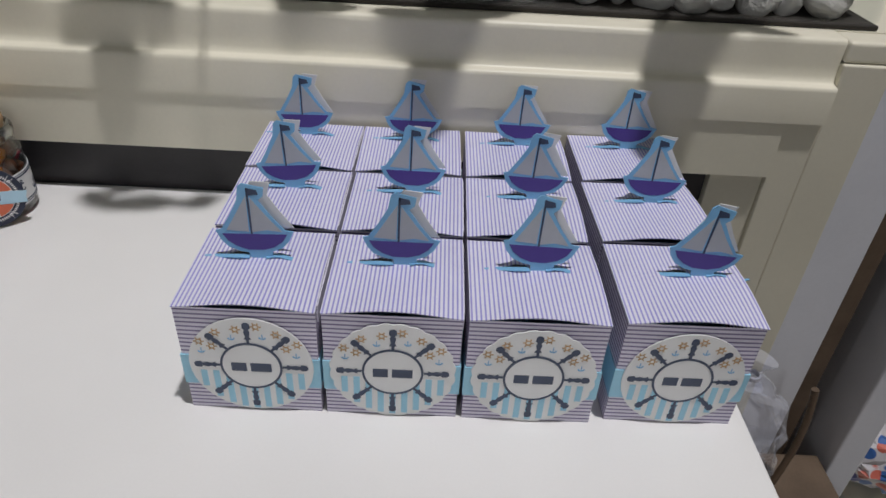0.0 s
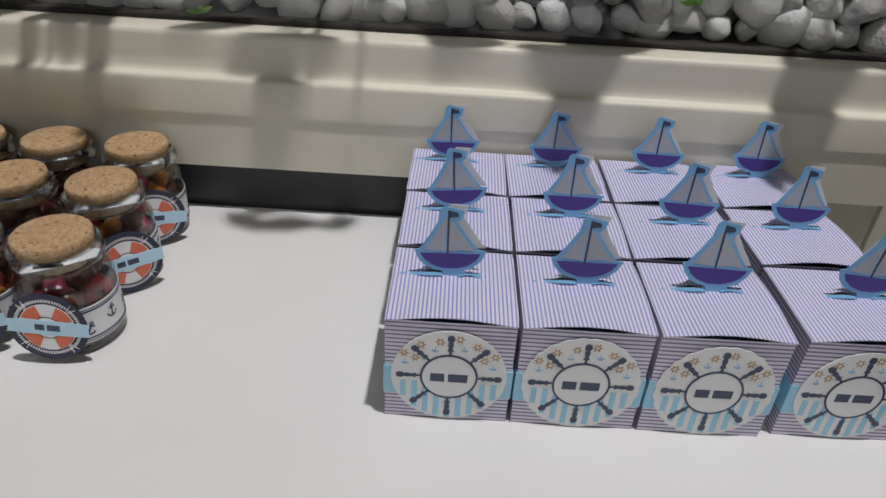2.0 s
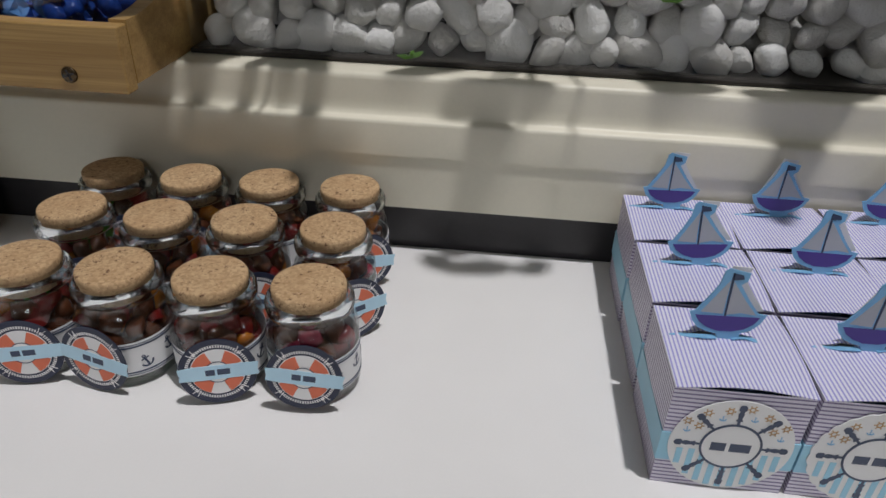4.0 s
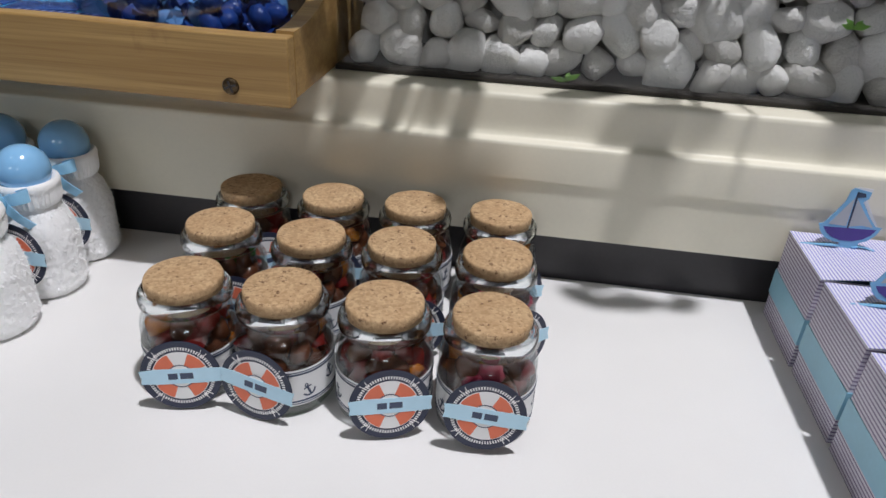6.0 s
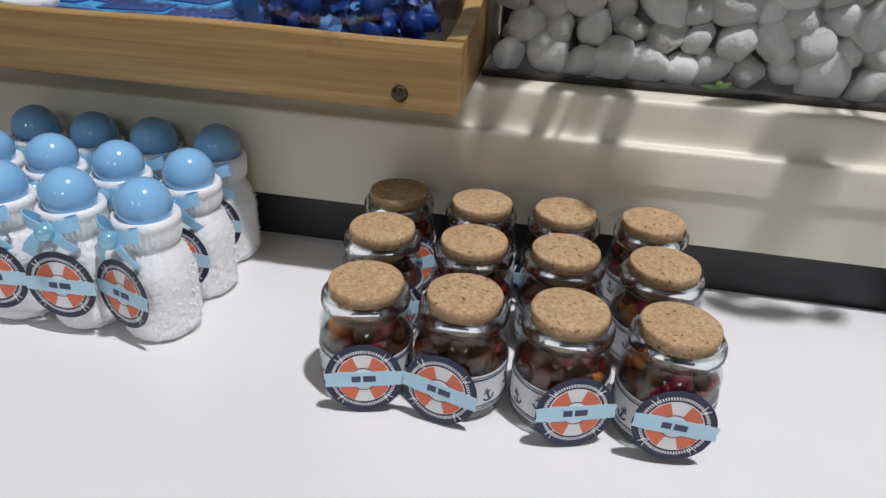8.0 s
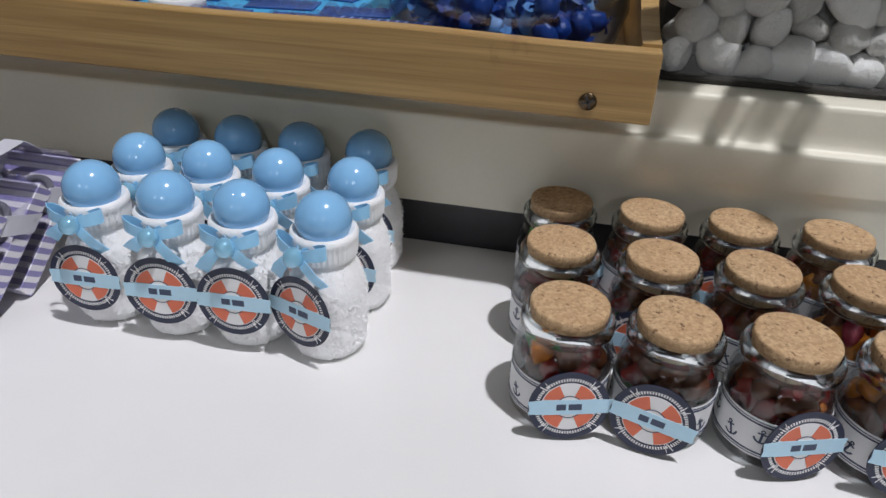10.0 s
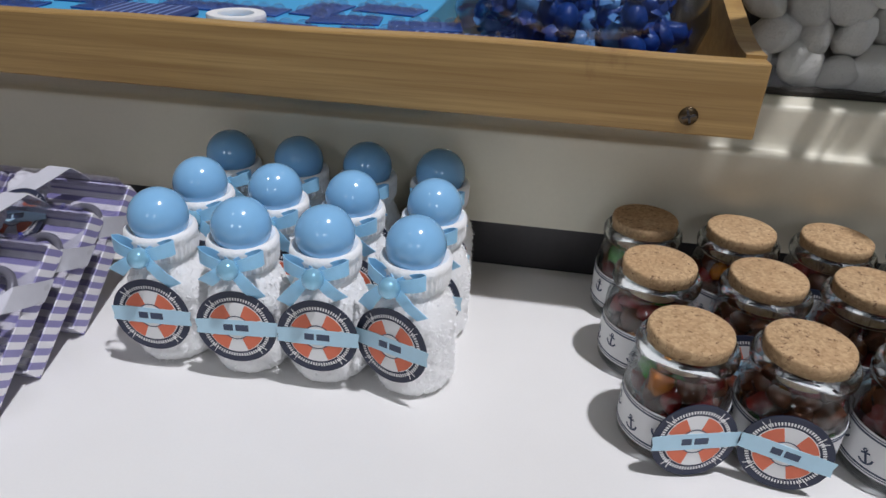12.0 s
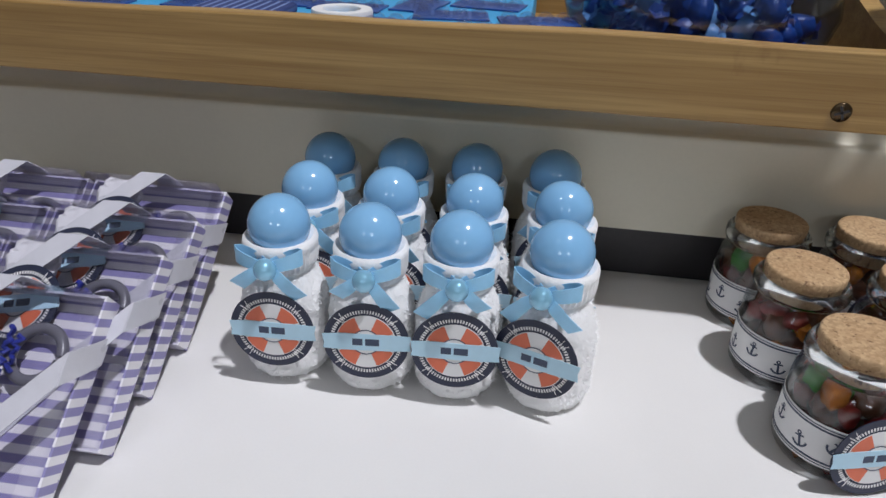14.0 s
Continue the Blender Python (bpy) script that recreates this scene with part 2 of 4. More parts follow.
M = dict(
    printed=printed_material(),
    laminate=plain("white_laminate", (0.80, 0.79, 0.775), 0.38, vary=0.03, fine=700, broad=6, bump=0.03),
    cabinet=plain("cream_cabinet_paint", (0.775, 0.735, 0.60), 0.42, vary=0.05, fine=350, broad=7, bump=0.06),
    # dark grey standing for the shade in the recess, cuts and pebble gaps
    gap_shade=plain("dark_gap_shade", (0.045, 0.042, 0.045), 0.45, vary=0.2, fine=300, broad=10, bump=0.05),
    wall=plain("painted_wall", (0.62, 0.60, 0.56), 0.8, vary=0.06, fine=120, broad=2, bump=0.1),
    floor=plain("floor_tile", (0.33, 0.29, 0.25), 0.35, vary=0.2, fine=90, broad=3, bump=0.05),
    ceiling=plain("ceiling_paint", (0.75, 0.75, 0.74), 0.9, vary=0.04, fine=100, broad=2, bump=0.05),
    post=plain("bluish_white_paint", (0.78, 0.79, 0.84), 0.4, vary=0.05, fine=300, broad=8, bump=0.05),
    cork=cork_material(), bamboo=bamboo_material(), towel=towel_material(), pebble=pebble_material(),
    jar_glass=thin_glass("jar_glass", (0.915, 0.935, 0.94), 0.04, 0.03, 0.50, 2.8),
    lip_glass=solid_glass("lip_glass", (0.90, 0.94, 0.95), 1.38),
    bowl_glass=thin_glass("bowl_glass", (0.66, 0.71, 0.82), 0.12, 0.05),
    clear=thin_glass("clear_plastic_lid", (0.91, 0.905, 0.94), 0.07, 0.06, 0.5, 3.0),
    acrylic=thin_glass("clear_acrylic", (0.97, 0.98, 0.98), 0.01, 0.03, 0.3),
    film=clear_film("crumpled_clear_film", (0.95, 0.96, 1.0), 0.14, 0.10),
    body_stripe=striped("ruled_purple_card", "Z", 0.00252, 0.36, (0.72, 0.69, 0.80), (0.16, 0.12, 0.24)),
    lid_stripe=striped("ruled_lilac_card", "X", 0.0021, 0.40, (0.78, 0.77, 0.87), (0.27, 0.26, 0.56)),
    card=plain("white_card", (0.78, 0.77, 0.78), 0.5, vary=0.04, bump=0.05),
    lilac=plain("lilac_white_card", (0.70, 0.68, 0.78), 0.5, vary=0.05, bump=0.05),
    paper=plain("white_paper", (0.80, 0.80, 0.80), 0.55, vary=0.03, bump=0.04),
    grey_sail=plain("grey_printed_card", (0.42, 0.44, 0.47), 0.45, vary=0.06, bump=0.04),
    navy=plain("navy_print", (0.022, 0.028, 0.06), 0.45, vary=0.15, bump=0.04),
    slate=plain("slate_blue_print", (0.045, 0.065, 0.12), 0.45, vary=0.15, bump=0.04),
    purple=plain("purple_print", (0.075, 0.045, 0.26), 0.4, vary=0.08, bump=0.04),
    sky=plain("sky_blue_print", (0.20, 0.45, 0.70), 0.42, vary=0.06, bump=0.04),
    pale_blue=plain("pale_blue_print", (0.33, 0.62, 0.78), 0.45, vary=0.06, bump=0.04),
    banner=plain("pale_blue_banner_print", (0.50, 0.73, 0.87), 0.45, vary=0.05, bump=0.04),
    orange=plain("coral_print", (0.72, 0.17, 0.085), 0.45, vary=0.08, bump=0.04),
    gold=plain("ochre_print", (0.52, 0.33, 0.16), 0.5, vary=0.1, bump=0.04),
    ball=plain("sky_blue_gloss_plastic", (0.25, 0.51, 0.80), 0.16, vary=0.03, fine=200, broad=30, bump=0.01, coat=0.4),
    ribbon=plain("light_blue_satin", (0.34, 0.68, 0.96), 0.32, vary=0.08, fine=1400, broad=60, bump=0.12, dist=0.0002, sheen=0.3),
    satin=plain("white_satin", (0.62, 0.62, 0.68), 0.3, vary=0.06, fine=1400, broad=60, bump=0.1, dist=0.0002, sheen=0.4),
    pearl=plain("blue_pearl", (0.30, 0.60, 0.80), 0.14, metal=0.35, vary=0.04, bump=0.0, coat=0.6),
    steel=plain("brass_steel", (0.11, 0.075, 0.04), 0.28, metal=0.8, vary=0.2, bump=0.1),
    tissue=plain("white_tissue", (0.84, 0.84, 0.85), 0.9, vary=0.05, bump=0.4, dist=0.001),
    grey_ring=plain("smoky_grey_plastic", (0.18, 0.18, 0.21), 0.3, vary=0.1, bump=0.02),
    blue_cord=plain("royal_blue_cord", (0.03, 0.05, 0.42), 0.6, vary=0.2, bump=0.3),
    royal=plain("royal_blue_foil", (0.025, 0.09, 0.34), 0.3, vary=0.25, broad=60, bump=0.3, dist=0.002),
    cyan_mat=plain("bright_blue_mat", (0.06, 0.36, 0.66), 0.6, vary=0.08, bump=0.1),
    denim=striped("navy_dotted_fabric", "X", 0.006, 0.3, (0.025, 0.045, 0.16), (0.16, 0.22, 0.42), 0.8),
    gift_stripe=striped("lilac_striped_card", "Z", 0.0083, 0.5, (0.86, 0.84, 0.88), (0.24, 0.22, 0.42), 0.4, 0.04),
    gift_slant=striped("lilac_slanted_card", "Z", 0.0083, 0.5, (0.86, 0.84, 0.88), (0.24, 0.22, 0.42), 0.4, 0.04, -0.3),
    leaf=plain("green_leaf", (0.07, 0.16, 0.035), 0.45, vary=0.25, broad=60, bump=0.2),
    fresh_leaf=plain("fresh_green_leaf", (0.16, 0.36, 0.05), 0.4, vary=0.25, broad=120, bump=0.2),
    trough_base=plain("dark_brown_acrylic", (0.028, 0.023, 0.018), 0.75, vary=0.25, broad=40, bump=0.1),
    fuzz=plain("white_cotton_fibre", (0.93, 0.93, 0.93), 0.95, vary=0.03, bump=0),
    rust=plain("brown_wood", (0.13, 0.09, 0.06), 0.5, vary=0.2, bump=0.2),
)
for key, rgb in dict(candy_red=(0.24, 0.022, 0.018), candy_orange=(0.62, 0.20, 0.025), candy_green=(0.06, 0.26, 0.02), candy_brown=(0.14, 0.045, 0.020), candy_pink=(0.45, 0.04, 0.08)).items():
    M[key] = plain(key, rgb, 0.22, vary=0.15, broad=120, bump=0.1, coat=0.5)

# ---- shapes ----


def part(name, bm, material, parent=None, label="", smooth=False):
    me = bpy.data.meshes.new(name)
    bmesh.ops.recalc_face_normals(bm, faces=bm.faces)
    bm.to_mesh(me)
    bm.free()
    me.materials.append(M[material])
    if smooth:
        me.polygons.foreach_set("use_smooth", [True] * len(me.polygons))
        me.set_sharp_from_angle(angle=radians(50))
    ob = new(name, me)
    ob.parent = parent
    if label:
        ob["label"] = label
    return ob


def put_box(bm, x0, x1, y0, y1, z0, z1, m=None):
    vs = [bm.verts.new((x, y, z)) for x in (x0, x1) for y in (y0, y1) for z in (z0, z1)]
    for f in ((0, 1, 3, 2), (4, 6, 7, 5), (0, 4, 5, 1), (2, 3, 7, 6), (0, 2, 6, 4), (1, 5, 7, 3)):
        bm.faces.new([vs[i] for i in f])
    if m:
        bmesh.ops.transform(bm, matrix=m, verts=vs)
    return vs


def box(x0, x1, y0, y1, z0, z1, bevel=0.0, seg=2):
    bm = bmesh.new()
    put_box(bm, x0, x1, y0, y1, z0, z1)
    if bevel:
        bmesh.ops.bevel(bm, geom=bm.edges[:], offset=bevel, segments=seg, profile=0.5, affect="EDGES")
    return bm


def put_lathe(bm, profile, n=32, m=None, wobble=None, cap=True):
    """Turns (radius, z) pairs round the z axis; wobble(angle, z) scales the radius."""
    rings = []
    for r, z in profile:
        ring = []
        for i in range(n):
            a = 2 * math.pi * i / n
            k = r * (wobble(a, z) if wobble else 1)
            ring.append(bm.verts.new((k * math.cos(a), k * math.sin(a), z)))
        rings.append(ring)
    for a, b in zip(rings, rings[1:]):
        for i in range(n):
            bm.faces.new((a[i], a[(i + 1) % n], b[(i + 1) % n], b[i]))
    if cap:
        bm.faces.new(rings[0][::-1])
        bm.faces.new(rings[-1])
    vs = [v for ring in rings for v in ring]
    if m:
        bmesh.ops.transform(bm, matrix=m, verts=vs)
    return vs


def lathe(profile, n=32, wobble=None, cap=True):
    bm = bmesh.new()
    put_lathe(bm, profile, n, None, wobble, cap)
    return bm


def put_card(bm, outline, y0, y1, m=None):
    """A flat card cut to an outline of (x, z) pairs, from y0 to y1 in depth."""
    a = [bm.verts.new((x, y0, z)) for x, z in outline]
    b = [bm.verts.new((x, y1, z)) for x, z in outline]
    bm.faces.new(a)
    bm.faces.new(b[::-1])
    n = len(outline)
    for i in range(n):
        bm.faces.new((a[i], b[i], b[(i + 1) % n], a[(i + 1) % n]))
    if m:
        bmesh.ops.transform(bm, matrix=m, verts=a + b)
    return a + b


def card(outline, y0, y1, m=None):
    bm = bmesh.new()
    put_card(bm, outline, y0, y1, m)
    return bm


def circle(r, n=40, cx=0.0, cz=0.0, scallop=0.0, lobes=16):
    return [(cx + (r + scallop * abs(math.sin(lobes * math.pi * i / n))) * math.cos(2 * math.pi * i / n),
             cz + (r + scallop * abs(math.sin(lobes * math.pi * i / n))) * math.sin(2 * math.pi * i / n)) for i in range(n)]


def put_arc(bm, r0, r1, a0, a1, y0, y1, n=8, cx=0.0, cz=0.0):
    """A piece of a flat ring between two angles in degrees, or the whole ring."""
    whole = abs(a1 - a0) > 359.9
    cuts = []
    for i in range(n if whole else n + 1):
        a = radians(a0 + (a1 - a0) * i / n)
        cuts.append([bm.verts.new((cx + r * math.cos(a), y, cz + r * math.sin(a))) for r, y in ((r0, y0), (r1, y0), (r1, y1), (r0, y1))])
    for p, q in zip(cuts, cuts[1:] + (cuts[:1] if whole else [])):
        for k in range(4):
            bm.faces.new((p[k], p[(k + 1) % 4], q[(k + 1) % 4], q[k]))
    if not whole:
        bm.faces.new(cuts[0][::-1])
        bm.faces.new(cuts[-1])


def arc(r0, r1, a0, a1, y0, y1, n=8):
    bm = bmesh.new()
    put_arc(bm, r0, r1, a0, a1, y0, y1, n)
    return bm


def put_tube(bm, points, r, n=8):
    points = [Vector(p) for p in points]
    rings = []
    for i, p in enumerate(points):
        d = (points[min(i + 1, len(points) - 1)] - points[max(i - 1, 0)]).normalized()
        side = d.orthogonal().normalized() if i == 0 else (side - d * side.dot(d)).normalized()
        up = d.cross(side)
        rad = r[i] if isinstance(r, (list, tuple)) else r
        rings.append([bm.verts.new(p + rad * (side * math.cos(2 * math.pi * k / n) + up * math.sin(2 * math.pi * k / n))) for k in range(n)])
    for a, b in zip(rings, rings[1:]):
        for k in range(n):
            bm.faces.new((a[k], a[(k + 1) % n], b[(k + 1) % n], b[k]))
    bm.faces.new(rings[0][::-1])
    bm.faces.new(rings[-1])


def put_strip(bm, points, widths, thick=0.0004, across=(0, 0, 1)):
    """A ribbon along points, as wide as widths, laid across the given direction."""
    points = [Vector(p) for p in points]
    rows = []
    for i, p in enumerate(points):
        d = (points[min(i + 1, len(points) - 1)] - points[max(i - 1, 0)]).normalized()
        a = Vector(across[i] if isinstance(across, list) else across)
        a = (a - d * a.dot(d)).normalized()
        nrm = d.cross(a) * thick / 2
        w = (widths[i] if isinstance(widths, (list, tuple)) else widths) / 2
        rows.append([bm.verts.new(q) for q in (p - a * w - nrm, p + a * w - nrm, p + a * w + nrm, p - a * w + nrm)])
    for u, v in zip(rows, rows[1:]):
        for k in range(4):
            bm.faces.new((u[k], u[(k + 1) % 4], v[(k + 1) % 4], v[k]))
    bm.faces.new(rows[0][::-1])
    bm.faces.new(rows[-1])


def put_band(bm, pairs, thick=0.0004):
    """A ribbon given by pairs of edge points, folded at each pair."""
    pairs = [(Vector(a), Vector(b)) for a, b in pairs]
    for (a, b), (c, d) in zip(pairs, pairs[1:]):
        cuts = []
        nrm = ((c - a).cross(b - a)).normalized() * thick
        for i in range(7):
            u = i / 6
            p, q = a.lerp(c, u), b.lerp(d, u)
            sag = nrm * (1.5 * math.sin(math.pi * u))
            cuts.append([bm.verts.new(v) for v in (p + sag, q + sag, q + sag + nrm, p + sag + nrm)])
        for u, v in zip(cuts, cuts[1:]):
            for k in range(4):
                bm.faces.new((u[k], u[(k + 1) % 4], v[(k + 1) % 4], v[k]))
        bm.faces.new(cuts[0][::-1])
        bm.faces.new(cuts[-1])


def empty(name, label, category, group="", m=None):
    ob = new(name)
    ob.empty_display_size = 0.02
    if m:
        ob.matrix_basis = m
    return tagged(ob, label, category, group)

# ---- structure ----
tagged(part("floor", box(-3.2, 2.6, -5.3, 1.6, -0.1, 0.0), "floor"), "brown stone floor of the shop", "floor", kind="structure")
tagged(part("ceiling", box(-3.2, 2.6, -5.3, 1.6, 5.1, 5.2), "ceiling"), "white painted ceiling", "ceiling", kind="structure")
tagged(part("wall_north", box(-3.2, 2.6, 1.5, 1.6, 0.0, 5.1), "wall"), "painted wall behind the cabinet", "wall", kind="structure")
tagged(part("wall_south", box(-3.2, 2.6, -5.3, -5.2, 0.0, 5.1), "wall"), "painted wall facing the cabinet", "wall", kind="structure")
tagged(part("wall_west", box(-3.2, -3.1, -5.2, 1.5, 0.0, 5.1), "wall"), "painted side wall", "wall", kind="structure")
tagged(part("wall_east", box(2.5, 2.6, -5.2, 1.5, 0.0, 5.1), "wall"), "painted side wall", "wall", kind="structure")

# table: a white laminated board on four legs, pushed under the cabinet's rail
table = empty("display_table", "white laminated display table with square legs", "table", m=pose(0, 0, 0))
part("tabletop", box(-1.45, 0.207, -0.32, 0.4495, T - 0.028, T, 0.0015), "laminate", table)
for tx in (-1.42, 0.142):
    for ty in (-0.29, 0.37):
        part("leg", box(tx, tx + 0.045, ty, ty + 0.045, 0.0, T - 0.028, 0.002), "laminate", table)

# cabinet: rail, stile, shallow panel, dark recess, moulded edge and top board
cab = empty("cabinet", "cream painted wooden cabinet with moulded rail and dark recess", "cabinet", m=pose(0, 0, 0))
XL, XR = -1.5, 0.34
part("top_board", box(XL, 0.95, RAIL_Y + 0.0302, 0.95, TOP_Z - 0.026, TOP_Z), "cabinet", cab)


def moulding():
    """The rail's section: upright face, narrow lit ledge and a rounded lip, drawn along the cabinet."""
    bm = bmesh.new()
    prof = [(RAIL_Y, 0.832), (RAIL_Y, 0.8552), (RAIL_Y + 0.0005, 0.8572), (RAIL_Y + 0.0016, 0.8582), (RAIL_Y + 0.0060, 0.8588), (RAIL_Y + 0.0076, 0.8600), (RAIL_Y + 0.0088, 0.8635), (RAIL_Y + 0.0094, 0.8700),
            (RAIL_Y + 0.0094, 0.8835), (RAIL_Y + 0.0098, 0.8862), (RAIL_Y + 0.0112, 0.8877), (RAIL_Y + 0.0130, TOP_Z), (RAIL_Y + 0.03, TOP_Z), (RAIL_Y + 0.03, 0.832)]
    ends = [[bm.verts.new((x, y, z)) for y, z in prof] for x in (XL, 0.306)]
    for i in range(len(prof)):
        j = (i + 1) % len(prof)
        bm.faces.new((ends[0][i], ends[0][j], ends[1][j], ends[1][i]))
    bm.faces.new(ends[0])
    bm.faces.new(ends[1][::-1])
    return bm


part("rail", moulding(), "cabinet", cab, smooth=True)
part("stile", box(0.3062, XR, RAIL_Y + 0.004, RAIL_Y + 0.03, 0.0, TOP_Z - 0.0145, 0.0015), "cabinet", cab)
part("cornice", box(0.3062, 0.95, RAIL_Y + 0.0055, RAIL_Y + 0.03, TOP_Z - 0.0143, TOP_Z, 0.0025, 3), "cabinet", cab)
part("stile_front", box(0.281, 0.306, RAIL_Y + 0.0035, RAIL_Y + 0.03, 0.0, 0.8318, 0.001), "cabinet", cab)
part("apron_panel", box(XL, 0.281, RAIL_Y + 0.0016, RAIL_Y + 0.03, 0.7895, 0.8320), "cabinet", cab)
part("panel", box(0.242, 0.281, RAIL_Y + 0.0075, RAIL_Y + 0.03, 0.0, 0.789, 0.0008), "cabinet", cab)
# the shade under the rail is put into this board's dark colour
part("recess", box(XL, 0.2415, RAIL_Y + 0.0135, RAIL_Y + 0.03, 0.0, 0.789), "gap_shade", cab, "recessed board, coloured dark for the shade under the rail")
part("side_strip", box(XR + 0.0005, 0.384, RAIL_Y + 0.008, 0.60, 0.0, TOP_Z - 0.0265, 0.0015), "post", cab, "bluish white upright")
part("inner_strip", box(0.3842, 0.402, RAIL_Y + 0.012, 0.60, 0.0, TOP_Z - 0.0265, 0.0015), "rust", cab, "narrow dark brown strip")
part("upright", box(0.428, 0.456, RAIL_Y - 0.018, 0.60, 0.0, TOP_Z - 0.0265, 0.002), "post", cab, "bluish white upright")
part("back_board", box(0.366, 0.95, 0.62, 0.64, 0.0, TOP_Z - 0.0265), "post", cab)
part("lower_shelf", box(0.4625, 0.95, RAIL_Y - 0.0, 0.619, 0.36, 0.376), "cabinet", cab)


# ---- printed round tag with a lifebuoy ----
def bars(parent, cx, cz, s, y, mat, seed):
    """Two plain bars in place of a word."""
    bm = bmesh.new()
    for x0, x1 in ((-0.5, -0.12), (-0.02, 0.5)):
        put_card(bm, [(cx + x0 * s, cz - 0.13 * s), (cx + x1 * s, cz - 0.13 * s), (cx + x1 * s, cz + 0.15 * s), (cx + x0 * s, cz + 0.15 * s)], y - 0.00012, y)
    return part("lettering_bar", bm, mat, parent, "dark bars of lettering")


def lifebuoy_tag(parent, r, m, bend=0.0):
    """Navy card disc with a rope edge, an orange and white lifebuoy and a pale blue banner. It faces -y."""
    tag = part("tag", card(circle(r, 48), -0.0003, 0.0003), "navy", parent, "round navy card tag with a lifebuoy and pale banner")
    tag.matrix_basis = m
    part("buoy_ring", arc(0.30 * r, 0.70 * r, 0, 360, -0.0005, -0.0003, 40), "paper", tag, "white ring")
    bm = bmesh.new()
    for k in range(76):
        a = 360 * k / 76
        put_arc(bm, 0.755 * r, 0.835 * r, a, a + 2.5, -0.0005, -0.0003, 1)
    part("rope", bm, "paper", tag, "white rope edging")
    for k in range(4):
        part("coral_segment", arc(0.33 * r, 0.68 * r, 22 + 90 * k, 68 + 90 * k, -0.0007, -0.0005, 8), "orange", tag, "coral red segment")
    part("middle", card(circle(0.31 * r, 24), -0.0007, -0.0005), "paper", tag, "white centre")
    part("middle_edge", arc(0.31 * r, 0.335 * r, 0, 360, -0.00078, -0.0007, 24), "slate", tag)
    bm = bmesh.new()
    for a in (45, 135, 225, 315):
        for d in (-2.2, 2.2):
            put_card(bm, [(q * r * math.cos(radians(a + d * s)), q * r * math.sin(radians(a + d * s))) for q, s in ((0.70, 0.5), (0.94, 2.1), (0.94, 2.5), (0.70, 0.95))], -0.0006, -0.0003)
    tagged(part("rope_tie", bm, "paper", tag), kind="stuff")
    # banner with notched tails
    out = [(-1.0, -0.19), (-0.97, -0.05), (-1.01, 0.19), (-0.5, 0.23), (0.0, 0.215), (0.5, 0.215), (1.05, 0.20), (1.01, 0.0), (1.04, -0.19), (0.5, -0.215), (-0.5, -0.215)]
    ban = part("banner", card([(x * r, z * r) for x, z in out], -0.0010, -0.0007), "banner", tag, "pale blue banner")
    bars(tag, 0.0, 0.0, 0.62 * r, -0.0010, "slate", 3)
    return tag


# ---- favour boxes with sailing boats ----
BW, BD, BH = 0.0645, 0.063, 0.0645


def boat(parent, m):
    """A card boat that stands on the lid: pale blue outline, purple hull, two grey sails, mast and flag."""
    w, tall = 0.0335, 0.97
    out = [(-0.10, 0.0), (0.22, 0.0), (0.23, 0.13), (0.36, 0.18), (0.48, 0.30), (0.56, 0.47), (0.44, 0.49), (0.28, 0.70), (0.10, 0.98), (0.18, 1.05), (0.20, 1.18), (0.06, 1.21), (-0.10, 1.25), (-0.16, 1.20),
           (-0.20, 0.98), (-0.34, 0.72), (-0.48, 0.50), (-0.56, 0.48), (-0.50, 0.32), (-0.40, 0.20), (-0.24, 0.13), (-0.12, 0.11)]
    k = part("boat", card([(x * w, z * w * tall) for x, z in out], -0.0004, 0.0004), "sky", parent, "pale blue card sailing boat")
    k.matrix_basis = m
    hull = [(-0.47, 0.43), (0.47, 0.43), (0.40, 0.31), (0.27, 0.21), (0.10, 0.16), (-0.12, 0.16), (-0.28, 0.22), (-0.40, 0.31)]
    part("hull", card([(x * w, z * w * tall) for x, z in hull], -0.0006, -0.0004), "purple", k, "purple printed hull")
    part("sail", card([(x * w, z * w * tall) for x, z in ((-0.40, 0.49), (-0.08, 0.47), (-0.06, 1.06))], -0.0006, -0.0004), "grey_sail", k, "grey printed sail")
    part("sail", card([(x * w, z * w * tall) for x, z in ((-0.03, 0.46), (0.18, 0.50), (0.40, 0.47), (0.22, 0.70), (-0.01, 1.03))], -0.0006, -0.0004), "grey_sail", k, "grey printed sail")
    part("mast", card([(x * w, z * w * tall) for x, z in ((-0.055, 0.43), (-0.028, 0.43), (-0.02, 1.18), (-0.05, 1.18))], -0.0007, -0.0004), "slate", k)
    part("flag", card([(x * w, z * w * tall) for x, z in ((-0.05, 1.18), (-0.03, 1.06), (0.12, 1.08), (0.10, 1.15))], -0.0007, -0.0004), "slate", k, "dark blue pennant")
    return k


